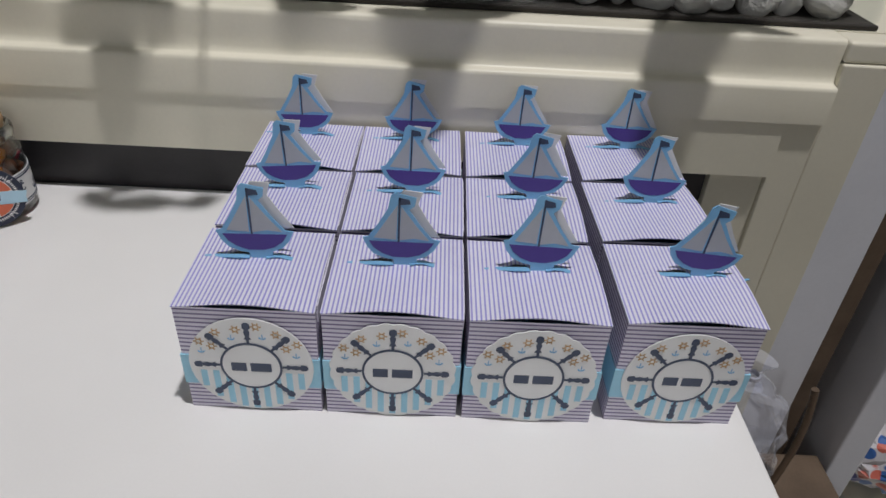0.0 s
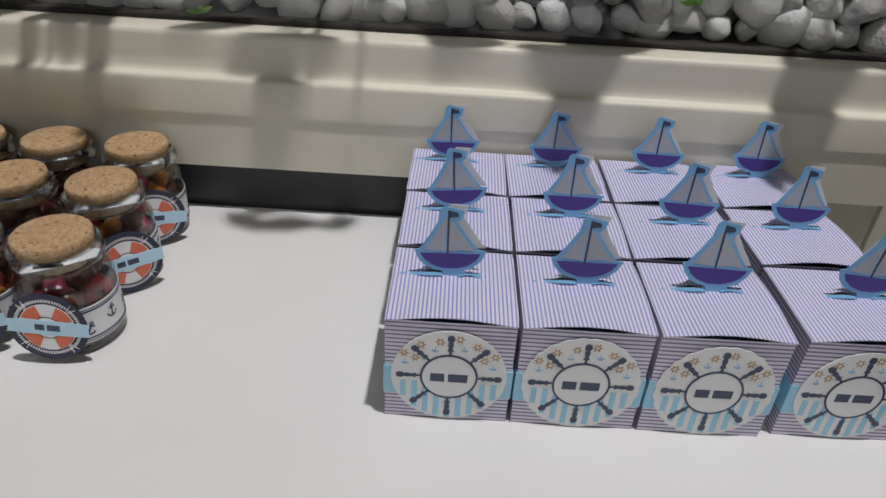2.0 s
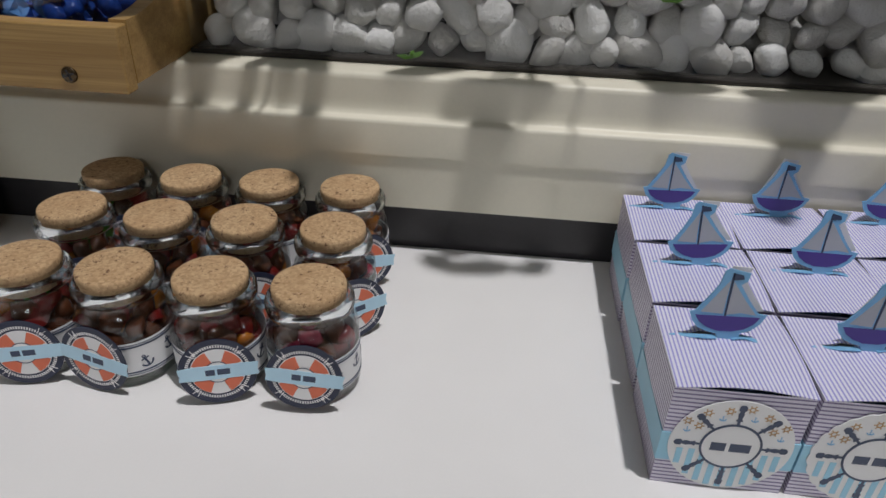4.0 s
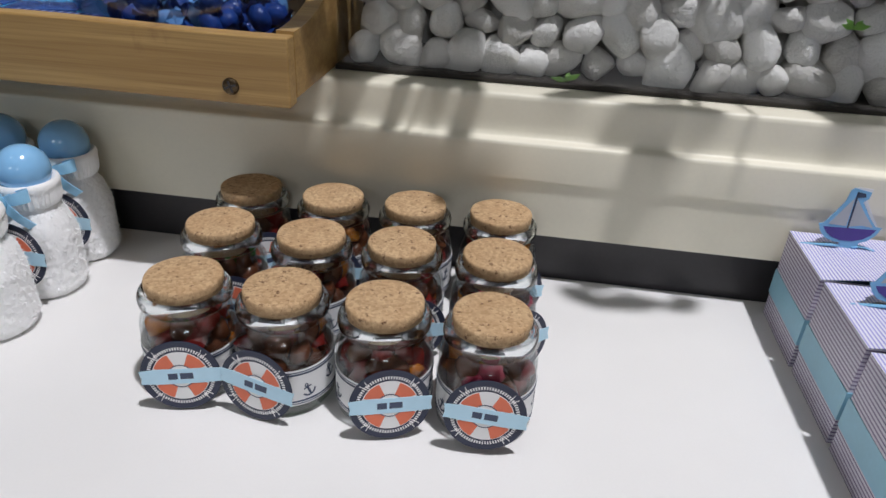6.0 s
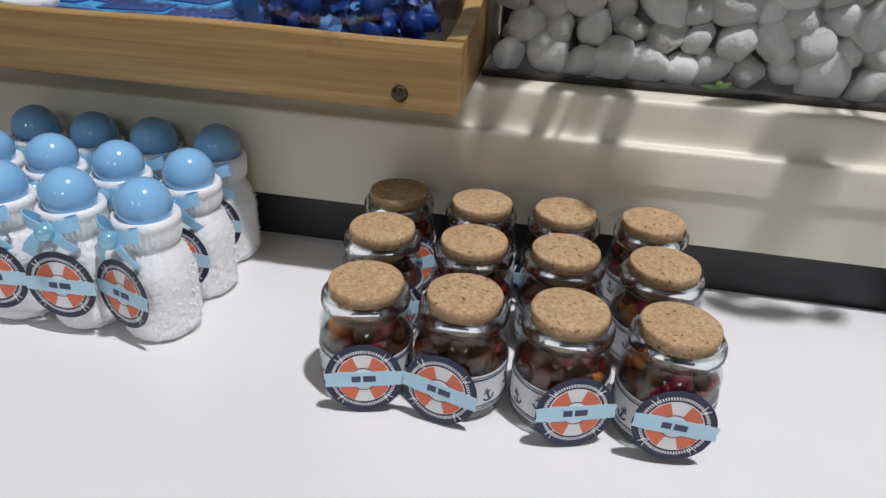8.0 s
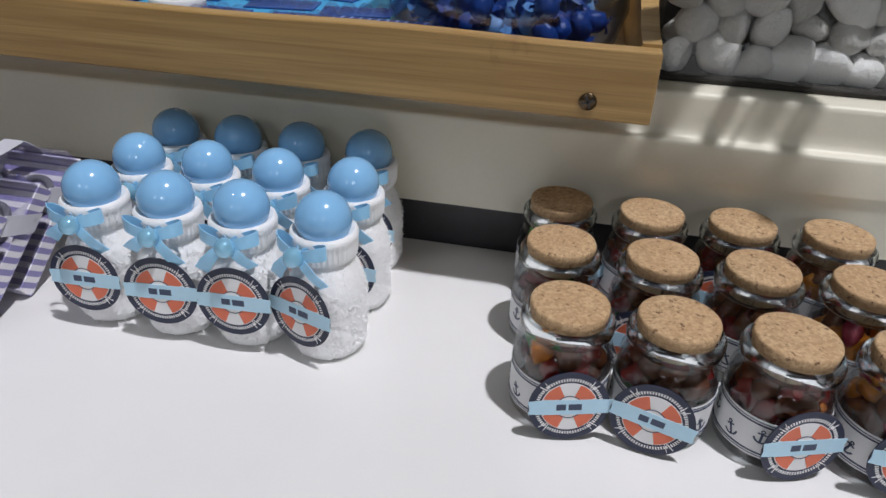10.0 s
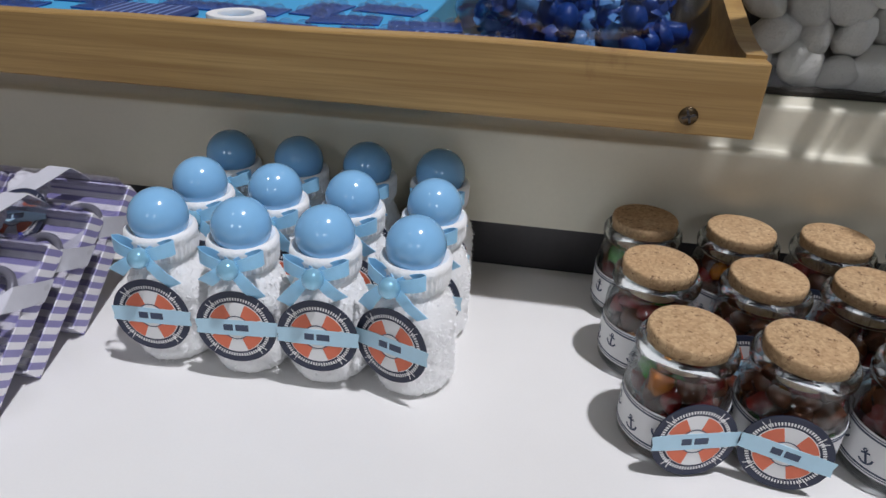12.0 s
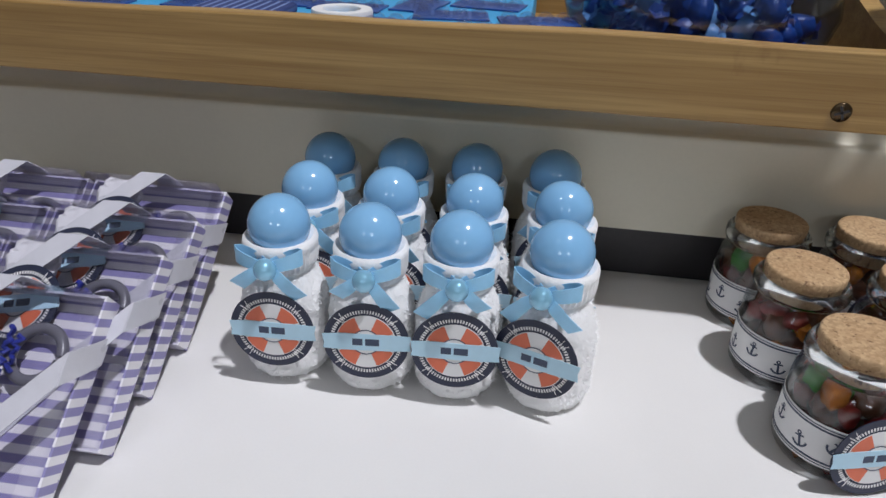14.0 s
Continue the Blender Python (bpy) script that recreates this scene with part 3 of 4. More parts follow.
def favour_box(scallop):
    b = empty("favour_box", "lilac striped card favour box with a sailing boat on its lid", "gift box", "favour boxes on the table")
    h = 0.0006
    # open case: walls slightly bowed, with creased corners
    bm = bmesh.new()
    n = 8
    loops = []
    for z in np.linspace(0, BH, 7):
        k = z / BH
        bow = 0.0006 * math.sin(math.pi * k)
        pts = []
        for sx, sy, ex, ey in ((-1, -1, 1, -1), (1, -1, 1, 1), (1, 1, -1, 1), (-1, 1, -1, -1)):
            for i in range(n):
                u = i / n
                x = (sx + (ex - sx) * u) * BW / 2
                y = (sy + (ey - sy) * u) * BD / 2
                e = bow * math.sin(math.pi * u)
                x += e * (sx if sx == ex else 0)
                y += e * (sy if sy == ey else 0)
                pts.append(bm.verts.new((x, y, z)))
        loops.append(pts)
    for a, c in zip(loops, loops[1:]):
        for i in range(len(a)):
            bm.faces.new((a[i], a[(i + 1) % len(a)], c[(i + 1) % len(c)], c[i]))
    bm.faces.new(loops[0][::-1])
    case = part("case", bm, "body_stripe", b, "card case ruled with dark purple lines")
    band = bmesh.new()
    put_box(band, -BW / 2 - 0.0007, BW / 2 + 0.0007, -BD / 2 - 0.00072, BD / 2 + 0.0007, 0.017, 0.0355)
    part("band", band, "pale_blue", b, "pale blue paper band")
    # lid: arched flap, raised in the middle of its front and right edges
    bm = bmesh.new()
    g = 12
    top, low = [], []
    for j in range(g + 1):
        for i in range(g + 1):
            u, v = i / g, j / g
            z = BH + 0.0004 + 0.0031 * math.sin(math.pi * u) ** 1.3 * (1 - v) ** 2 + 0.0022 * math.sin(math.pi * v) * u ** 5
            x = (u - 0.5) * (BW + 0.0003)
            y = (v - 0.5) * (BD + 0.0004) - 0.0012 * (1 - v)
            top.append(bm.verts.new((x, y, z + 0.0005)))
            low.append(bm.verts.new((x, y, z)))
    for j in range(g):
        for i in range(g):
            a = j * (g + 1) + i
            for vs, flip in ((top, False), (low, True)):
                f = [vs[a], vs[a + 1], vs[a + g + 2], vs[a + g + 1]]
                bm.faces.new(f[::-1] if flip else f)
    rim = [i for i in range(g)] + [j * (g + 1) + g for j in range(g)] + [g * (g + 1) + g - i for i in range(g)] + [(g - j) * (g + 1) for j in range(g)]
    for p, q in zip(rim, rim[1:] + rim[:1]):
        bm.faces.new((top[p], top[q], low[q], low[p]))
    part("lid", bm, "lid_stripe", b, "lilac lid ruled with fine violet lines", smooth=True)
    bm = bmesh.new()
    put_box(bm, BW / 2 - 0.0002, BW / 2 + 0.0006, -BD / 2 + 0.004, BD / 2 - 0.003, BH - 0.009, BH + 0.0006)
    part("side_flap", bm, "lilac", b, "plain lilac tuck flap")
    # sticker on the front
    r = 0.0294
    y = -BD / 2 - 0.0011
    st = part("sticker", card(circle(r, 96, 0, 0, scallop, 24) if scallop else circle(r, 64), -0.0003, 0.0003), "paper", b, "round white paper sticker with a ship's wheel")
    st.matrix_basis = pose(0.0005, y, 0.0308)
    lines = bmesh.new()
    for k in range(-4, 5):
        x0, x1 = (k * 0.0058 - 0.0015), (k * 0.0058 + 0.0015)
        lim = min(math.sqrt(max(0, (r - 0.0008) ** 2 - x0 * x0)), math.sqrt(max(0, (r - 0.0008) ** 2 - x1 * x1)))
        if lim > 0.004:
            put_card(lines, [(x0, -lim), (x1, -lim), (x1, -0.004), (x0, -0.004)], -0.00045, -0.0003)
    part("blue_stripes", lines, "pale_blue", st, "pale blue upright stripes")
    spokes = bmesh.new()
    for k in range(8):
        a = radians(45 * k + 90)
        c, s = math.cos(a), math.sin(a)
        prof = [(0.0132, 0.0006), (0.0150, 0.0006), (0.0152, 0.0016), (0.0166, 0.0008), (0.0190, 0.0013), (0.0206, 0.0008), (0.0212, 0.0017), (0.0234, 0.0015), (0.0241, 0.0006)]
        prof = [(q * 1.12, e * 1.1) for q, e in prof]
        pts = [(q * c - e * s, q * s + e * c) for q, e in prof] + [(q * c + e * s, q * s - e * c) for q, e in prof[::-1]]
        put_card(spokes, pts, -0.0006, -0.00045)
    part("wheel_spokes", spokes, "slate", st, "slate blue wheel spokes")
    part("wheel_hub", card(circle(0.0136, 40), -0.0006, -0.00045), "paper", st, "white wheel centre")
    part("wheel_rim", arc(0.0136, 0.0147, 0, 360, -0.00075, -0.00045, 40), "slate", st, "slate blue wheel rim")
    bars(st, 0.0, -0.0008, 0.0190, -0.0006, "slate", 1)
    gold, small = bmesh.new(), bmesh.new()
    for i, (a, q) in enumerate(((20, .0205), (34, .0185), (57, .0215), (70, .0178), (80, .0222), (103, .0205), (113, .0172), (126, .0222), (146, .0185), (158, .0215), (33, .0238), (148, .0240))):
        q *= 1.13
        cx, cz = q * math.cos(radians(a)), q * math.sin(radians(a))
        if i % 3 == 0:
            put_card(small, [(cx - 0.0002, cz - 0.0016), (cx + 0.0002, cz - 0.0016), (cx + 0.0002, cz + 0.0014), (cx - 0.0002, cz + 0.0014)], -0.0005, -0.0003)
            put_arc(small, 0.0013, 0.0019, 200, 340, -0.0005, -0.0003, 5, cx, cz)
        else:
            put_arc(gold, 0.0010, 0.0016, 0, 360, -0.0005, -0.0003, 8, cx, cz)
            for k in range(6):
                w = radians(60 * k + 10 * i)
                put_arc(gold, 0.0016, 0.0025, 60 * k - 8, 60 * k + 8, -0.0005, -0.0003, 1, cx, cz)
    part("wheel_print", gold, "gold", st, "tiny ochre wheels")
    part("anchor_print", small, "sky", st, "tiny blue anchors")
    # waves cut into the lid, and the boat
    bm = bmesh.new()
    for s in (-1, 1):
        pts = [(s * (0.004 + 0.0225 * i / 6), -0.001 + 0.0022 * math.sin(i * 1.0) * s * 0.5, BH + 0.0024 - 0.0010 * i / 6 + 0.0007 * math.sin(i)) for i in range(7)]
        put_strip(bm, pts, [0.0034, 0.0032, 0.0031, 0.0030, 0.0027, 0.0022, 0.0009], 0.0005, (0, 1, 0))
    wave = part("wave", bm, "sky", b, "sky blue card wave")
    # dark strips laid on the lid for the shade inside the cuts
    bm = bmesh.new()
    for s in (-1, 1):
        put_strip(bm, [(s * 0.005, 0.0012, BH + 0.0018), (s * 0.011, 0.0022, BH + 0.0017), (s * 0.017, 0.0005, BH + 0.0014)], [0.0026, 0.002, 0.0003], 0.0006, (0, 1, 0))
    slot = part("slot", bm, "gap_shade", b, "dark strip on the lid for the shade in its cut")
    boat(b, pose(0, -0.001, BH + 0.0016, -4))
    back = part("boat_back", card([(x * 0.0335, z * 0.0325) for x, z in ((-0.40, 0.46), (0.50, 0.46), (0.30, 0.76), (0.16, 1.0), (0.22, 1.2), (-0.06, 1.22))], -0.0003, 0.0003), "card", b, "plain white card back")
    back.matrix_basis = pose(0.0022, 0.0036, BH + 0.0016, -10)
    return b


rng = random.Random(11)
smooth_box, scallop_box = favour_box(0.0), favour_box(0.0009)
COLS, ROWS_Y = (-0.0425, 0.0245, 0.0925, 0.1645), (0.2365, 0.3045, 0.3715)
BOATS = {(0, 0): (-0.002, -2), (1, 0): (0.0015, 0), (2, 0): (0.002, 2), (3, 0): (0.010, 5), (0, 1): (0.0005, -5), (1, 1): (0.003, 0), (2, 1): (0.006, 2), (3, 1): (0.004, 2), (0, 2): (-0.004, -2), (1, 2): (0.001, 0), (2, 2): (0.004, 1), (3, 2): (0.004, 2)}
BOAT_Y = (0.0062, 0.0095, 0.0140)
for j, fy in enumerate(ROWS_Y):
    for i, cx in enumerate(COLS):
        src = smooth_box if i in (0, 3) else scallop_box
        turn = rng.uniform(-0.8, 0.8) + (1.2 if i == 3 else 0)
        m = pose(cx + rng.uniform(-0.0006, 0.0006), fy + BD / 2 + (0.003 if i == 3 else 0), T, 0, 0, turn)
        first = (i, j) in ((0, 0), (1, 0))
        ob = src if first else copy_thing(src, m)
        ob.matrix_basis = m
        dx, lean = BOATS[(i, j)]
        by = BOAT_Y[j] + rng.uniform(-0.0006, 0.0006)
        for c in ob.children:
            if c.name.startswith("boat_back"):
                c.matrix_basis = pose(dx + rng.uniform(0.0005, 0.0028), by + 0.0040, BH + 0.0008, -rng.uniform(2, 7), lean + rng.uniform(-1, 2))
            elif c.name.startswith("boat"):
                c.matrix_basis = pose(dx, by, BH + 0.0008, -rng.uniform(1, 9), lean)
            elif c.name.startswith(("wave", "slot")):
                c.matrix_basis = pose(dx, by + 0.0007, -0.0002)


# ---- corked jars of sweets ----
def put_anchor(bm, cx, cz, s, tilt, r):
    """A small anchor wrapped on a cylinder of radius r."""
    flat = bmesh.new()
    put_card(flat, [(-0.08, -0.5), (0.08, -0.5), (0.08, 0.42), (-0.08, 0.42)], -0.01, 0)
    put_card(flat, [(-0.3, 0.22), (0.3, 0.22), (0.3, 0.34), (-0.3, 0.34)], -0.012, -0.001)
    put_arc(flat, 0.40, 0.54, 195, 345, -0.011, 0, 8, 0, 0)
    put_arc(flat, 0.07, 0.16, 0, 360, -0.011, 0, 8, 0, 0.5)
    table_of = {}
    for v in flat.verts:
        x, z = v.co.x * s, v.co.z * s
        x, z = x * math.cos(tilt) - z * math.sin(tilt), x * math.sin(tilt) + z * math.cos(tilt)
        a = cx + x / r - math.pi / 2
        rr = r + 0.0002 - v.co.y * 0.006
        table_of[v] = bm.verts.new((rr * math.cos(a), rr * math.sin(a), cz + z))
    for f in flat.faces:
        bm.faces.new([table_of[v] for v in f.verts])
    flat.free()


def cork_jar(seed):
    j = empty("corked_jar", "small glass jar of colourful sweets with a cork stopper", "jar", "corked jars on the table")
    r = 0.0262
    outer = [(0.0215, 0.0), (0.0240, 0.0006), (r, 0.004), (r, 0.0405), (0.0258, 0.0440), (0.0236, 0.0475), (0.0222, 0.0500), (0.0220, 0.0526)]
    inner = [(0.0206, 0.0526), (0.0208, 0.0490), (0.0236, 0.0440), (0.0248, 0.040), (0.0248, 0.006), (0.0225, 0.004)]
    gl = part("glass", lathe(outer + inner, 72), "jar_glass", j, "clear glass body", smooth=True)
    ring = [(0.0207, 0.0530), (0.0226, 0.0530), (0.0238, 0.0536), (0.0246, 0.0550), (0.0249, 0.0572), (0.0247, 0.0594), (0.0240, 0.0610), (0.0229, 0.0620), (0.0214, 0.0622), (0.0207, 0.0616), (0.0207, 0.0530)]
    part("lip", lathe(ring, 64, None, False), "lip_glass", j, "rounded clear glass lip", smooth=True)
    rng = random.Random(seed)
    wob = [rng.uniform(0, 6) for _ in range(3)]
    cork = part("stopper", lathe([(0.0184, 0.0535), (0.0190, 0.0540), (0.0199, 0.0620), (0.0205, 0.0636), (0.0207, 0.0645), (0.0207, 0.0674), (0.0203, 0.0684), (0.0194, 0.0687)], 36,
                lambda a, z: 1 + 0.004 * math.sin(3 * a + wob[0]) + 0.004 * math.sin(7 * a + wob[1] + z * 200)), "cork", j, "round cork stopper", smooth=True)
    # printed paper band round the glass
    n = 48
    bm = bmesh.new()
    put_lathe(bm, [(r + 0.0002, 0.0085), (r + 0.0005, 0.0085), (r + 0.0005, 0.0320), (r + 0.0002, 0.0320)], n, cap=False)
    band = part("paper_band", bm, "paper", j, "cream paper band with navy anchors", smooth=True)
    bm = bmesh.new()
    for z0, z1 in ((0.0096, 0.0100), (0.0109, 0.0118), (0.0287, 0.0296), (0.0305, 0.0309)):
        put_lathe(bm, [(r + 0.0005, z0), (r + 0.0007, z0), (r + 0.0007, z1), (r + 0.0005, z1)], n, cap=False)
    part("navy_line", bm, "slate", band, "navy ruled lines")
    bm = bmesh.new()
    for k in range(11):
        put_anchor(bm, k * 2 * math.pi / 11 + 0.2, 0.0198 + 0.0022 * (-1) ** k, 0.0075, rng.uniform(-0.5, 0.5), r + 0.0005)
    part("anchor", bm, "slate", band, "navy anchors")
    # sweets: rounded lumps piled inside
    tones = ["candy_brown"] * 9 + ["candy_red"] * 3 + {1: ["candy_green"] * 2 + ["candy_red"] * 2 + ["candy_orange"], 2: ["candy_orange"] * 4 + ["candy_green"] * 2, 3: ["candy_red"] * 4 + ["candy_orange"] * 2, 4: ["candy_orange"] * 3 + ["candy_pink"] * 2}[seed]
    lumps = {}
    for layer in range(6):
        for k in range(7):
            a = 2 * math.pi * (k + 0.5 * layer + rng.uniform(-0.25, 0.25)) / 7
            rad = 0.0168 if layer < 5 else 0.0145
            lumps.setdefault(rng.choice(tones), []).append((rad * math.cos(a), rad * math.sin(a), 0.0085 + layer * 0.0068 + rng.uniform(-0.001, 0.001)))
        for k in range(3):
            a = rng.uniform(0, 6.3)
            lumps.setdefault(rng.choice(tones), []).append((0.007 * math.cos(a), 0.007 * math.sin(a), 0.0085 + layer * 0.0068))
    for tone, places in lumps.items():
        bm = bmesh.new()
        for p in places:
            s = rng.uniform(0.0058, 0.0078)
            m = Matrix.Translation(p) @ Euler((rng.uniform(0, 6), rng.uniform(0, 6), rng.uniform(0, 6))).to_matrix().to_4x4() @ Matrix.Diagonal((s * 1.3, s, s * 0.8, 1))
            made = bmesh.ops.create_icosphere(bm, subdivisions=2, radius=1, matrix=m)
            for v in made['verts']:
                v.co += 0.0022 * Vector(noise.noise_vector(v.co * 260)) + 0.0011 * Vector(noise.noise_vector(v.co * 700))
        part("sweets", bm, tone, j, tone.split("_")[1] + " sweets", smooth=True)
    lifebuoy_tag(j, 0.0211, pose(0, -r - 0.003, 0.0225))
    return j


JARS = [(-0.430, 0.287), (-0.375, 0.287), (-0.319, 0.286), (-0.263, 0.286), (-0.438, 0.351), (-0.379, 0.349), (-0.323, 0.351), (-0.265, 0.349), (-0.441, 0.408), (-0.382, 0.406), (-0.325, 0.407), (-0.267, 0.407)]
TAG_TURN = [13, -10, 18, 4, 26, -15, 25, 38, 35, 10, -20, 30]
makers = [cork_jar(s) for s in (1, 2, 3, 4)]
for k, (jx, jy) in enumerate(JARS):
    src = makers[k % 4]
    m = pose(jx, jy + 0.003, T)
    ob = src if k < 4 else copy_thing(src, m)
    spin = rng.uniform(0, 360) if k >= 4 else 0
    ob.matrix_basis = m @ pose(0, 0, 0, 0, 0, spin)
    for c in ob.children:
        if c.name.startswith("tag"):
            a = radians(TAG_TURN[k])
            d = 0.0262 + 0.0022
            c.matrix_basis = pose(0, 0, 0, 0, 0, -spin) @ pose(d * math.sin(a), -d * math.cos(a), 0.0252 if k == 3 else 0.0226, 0, 0, TAG_TURN[k]) @ pose(-0.002 if k == 1 else 0, 0, 0, -5, 7 if k == 1 else rng.uniform(-6, 8))


# ---- towel-wrapped baby bottles ----
def put_bow(bm, z, y, rng):
    for s in (-1, 1):
        pts, acr = [], []
        for i in range(11):
            u = i / 10
            a = math.pi * 2 * u
            x = s * (0.0086 - 0.0086 * math.cos(a))
            pts.append((x, y - 0.0035 * math.sin(a) - 0.001 + x * s * 0.18, z + 0.28 * x * s))
        put_strip(bm, pts, [0.003, 0.005, 0.0068, 0.0078, 0.0084, 0.0086, 0.0084, 0.0078, 0.0068, 0.005, 0.003], 0.0004, (0, 0, 1))
        w, d = rng.uniform(0.75, 1.15), rng.uniform(0.45, 1.05)
        tail = [(s * 0.001, y - 0.002, z), (s * 0.006 * w, y - 0.0045, z - 0.0045 * d), (s * 0.011 * w, y - 0.0042, z - 0.011 * d), (s * 0.016 * w, y - 0.0010, z - 0.019 * d)]
        put_strip(bm, tail, [0.003, 0.0065, 0.008, 0.0085], 0.0004, (1, 0, 0.25 * s))


def baby_bottle(seed):
    b = empty("towel_bottle", "white towelling baby bottle favour with a blue ball cap", "favour", "towel bottles on the table")
    rng = random.Random(seed)
    ph = [rng.uniform(0, 6) for _ in range(4)]
    prof = [(0.0180, 0.0), (0.0212, 0.002), (0.0226, 0.006)]
    for i in range(1, 46):
        z = 0.006 + i * 0.0012
        prof.append((0.0232 if z < 0.040 else 0.0232 - 0.0062 * ((z - 0.040) / 0.0202) ** 1.7, z))
    prof += [(0.0160, 0.0615), (0.0155, 0.068)]
    body = part("towel", lathe(prof, 110, lambda a, z: 1 + 0.016 * math.sin(2 * a + ph[0]) + 0.008 * math.sin(9 * a + ph[1] + 60 * z) + 0.030 * noise.noise(Vector((math.cos(a) * 5, math.sin(a) * 5, z * 220 + seed))) + 0.040 * noise.noise(Vector((math.cos(a) * 12, math.sin(a) * 12, z * 520)))), "towel", b, "white fluffy towelling wrap", smooth=True)
    bm = bmesh.new()
    for k in range(3400):
        a, z = rng.uniform(0, 2 * math.pi), rng.uniform(0.001, 0.062)
        rr = (0.0232 if z < 0.040 else 0.0232 - 0.0062 * ((z - 0.040) / 0.0202) ** 1.7) - (0.0016 if z < 0.006 else 0.0)
        p = Vector((rr * math.cos(a), rr * math.sin(a), z))
        out = Vector((math.cos(a), math.sin(a), 0)) * 0.0010 + Vector((rng.uniform(-1, 1), rng.uniform(-1, 1), rng.uniform(-1.3, 0.8))) * 0.0010
        side = Vector((-math.sin(a), math.cos(a), rng.uniform(-1, 1))) * 0.00028
        bm.faces.new([bm.verts.new(p - side), bm.verts.new(p + side), bm.verts.new(p + out)])
    tagged(part("cotton_fluff", bm, "fuzz", b, "loose white cotton loops"), kind="stuff")
    collar = part("collar", lathe([(0.0152, 0.063), (0.0176, 0.0645), (0.0186, 0.0675), (0.0189, 0.0715), (0.0189, 0.0745), (0.0194, 0.0758), (0.0197, 0.0778), (0.0192, 0.0800), (0.0178, 0.0812), (0.0163, 0.0805), (0.0150, 0.0790)], 120,
                  lambda a, z: 1 + (0.032 * math.sin(38 * a) if z < 0.0750 else 0.004 * math.sin(20 * a))), "towel", b, "ribbed white knitted collar", smooth=True)
    r, cz = 0.0162, 0.0862
    sphere = [(r * math.cos(t), cz + r * math.sin(t)) for t in np.linspace(-0.75, math.pi / 2 - 0.02, 18)]
    part("ball_cap", lathe(sphere, 40), "ball", b, "glossy sky blue ball", smooth=True)
    bm = bmesh.new()
    put_bow(bm, 0.0738, -0.0215, rng)
    part("bow", bm, "ribbon", b, "light blue satin bow", smooth=True)
    bm = bmesh.new()
    bmesh.ops.create_uvsphere(bm, u_segments=20, v_segments=12, radius=0.0058, matrix=pose(0, -0.0265, 0.0738))
    part("pearl", bm, "pearl", b, "pale blue pearl bead", smooth=True)
    lifebuoy_tag(b, 0.0222, pose(0, -0.0252, 0.0368, -4))
    return b


BOTTLES = [(-0.717, 0.311), (-0.668, 0.310), (-0.621, 0.311), (-0.571, 0.310), (-0.716, 0.358), (-0.668, 0.359), (-0.620, 0.360), (-0.570, 0.360), (-0.719, 0.408), (-0.671, 0.408), (-0.624, 0.409), (-0.575, 0.409)]
BTURN = [3, 6, 3, -19, 12, 8, 6, -2, 10, 6, 4, 4]
makers = [baby_bottle(s) for s in (21, 22, 23, 24)]
for k, (bx, by) in enumerate(BOTTLES):
    m = pose(bx, by, T, 0, 0, BTURN[k])
    src = makers[k % 4]
    ob = src if k < 4 else copy_thing(src, m)
    ob.matrix_basis = m


# ---- leaning gift boxes with clear lids ----
GW, GH = 0.0885, 0.100       # width, height
GL, GT = 0.0135, 0.0250     # depth of the clear lid in front of the tray; whole depth


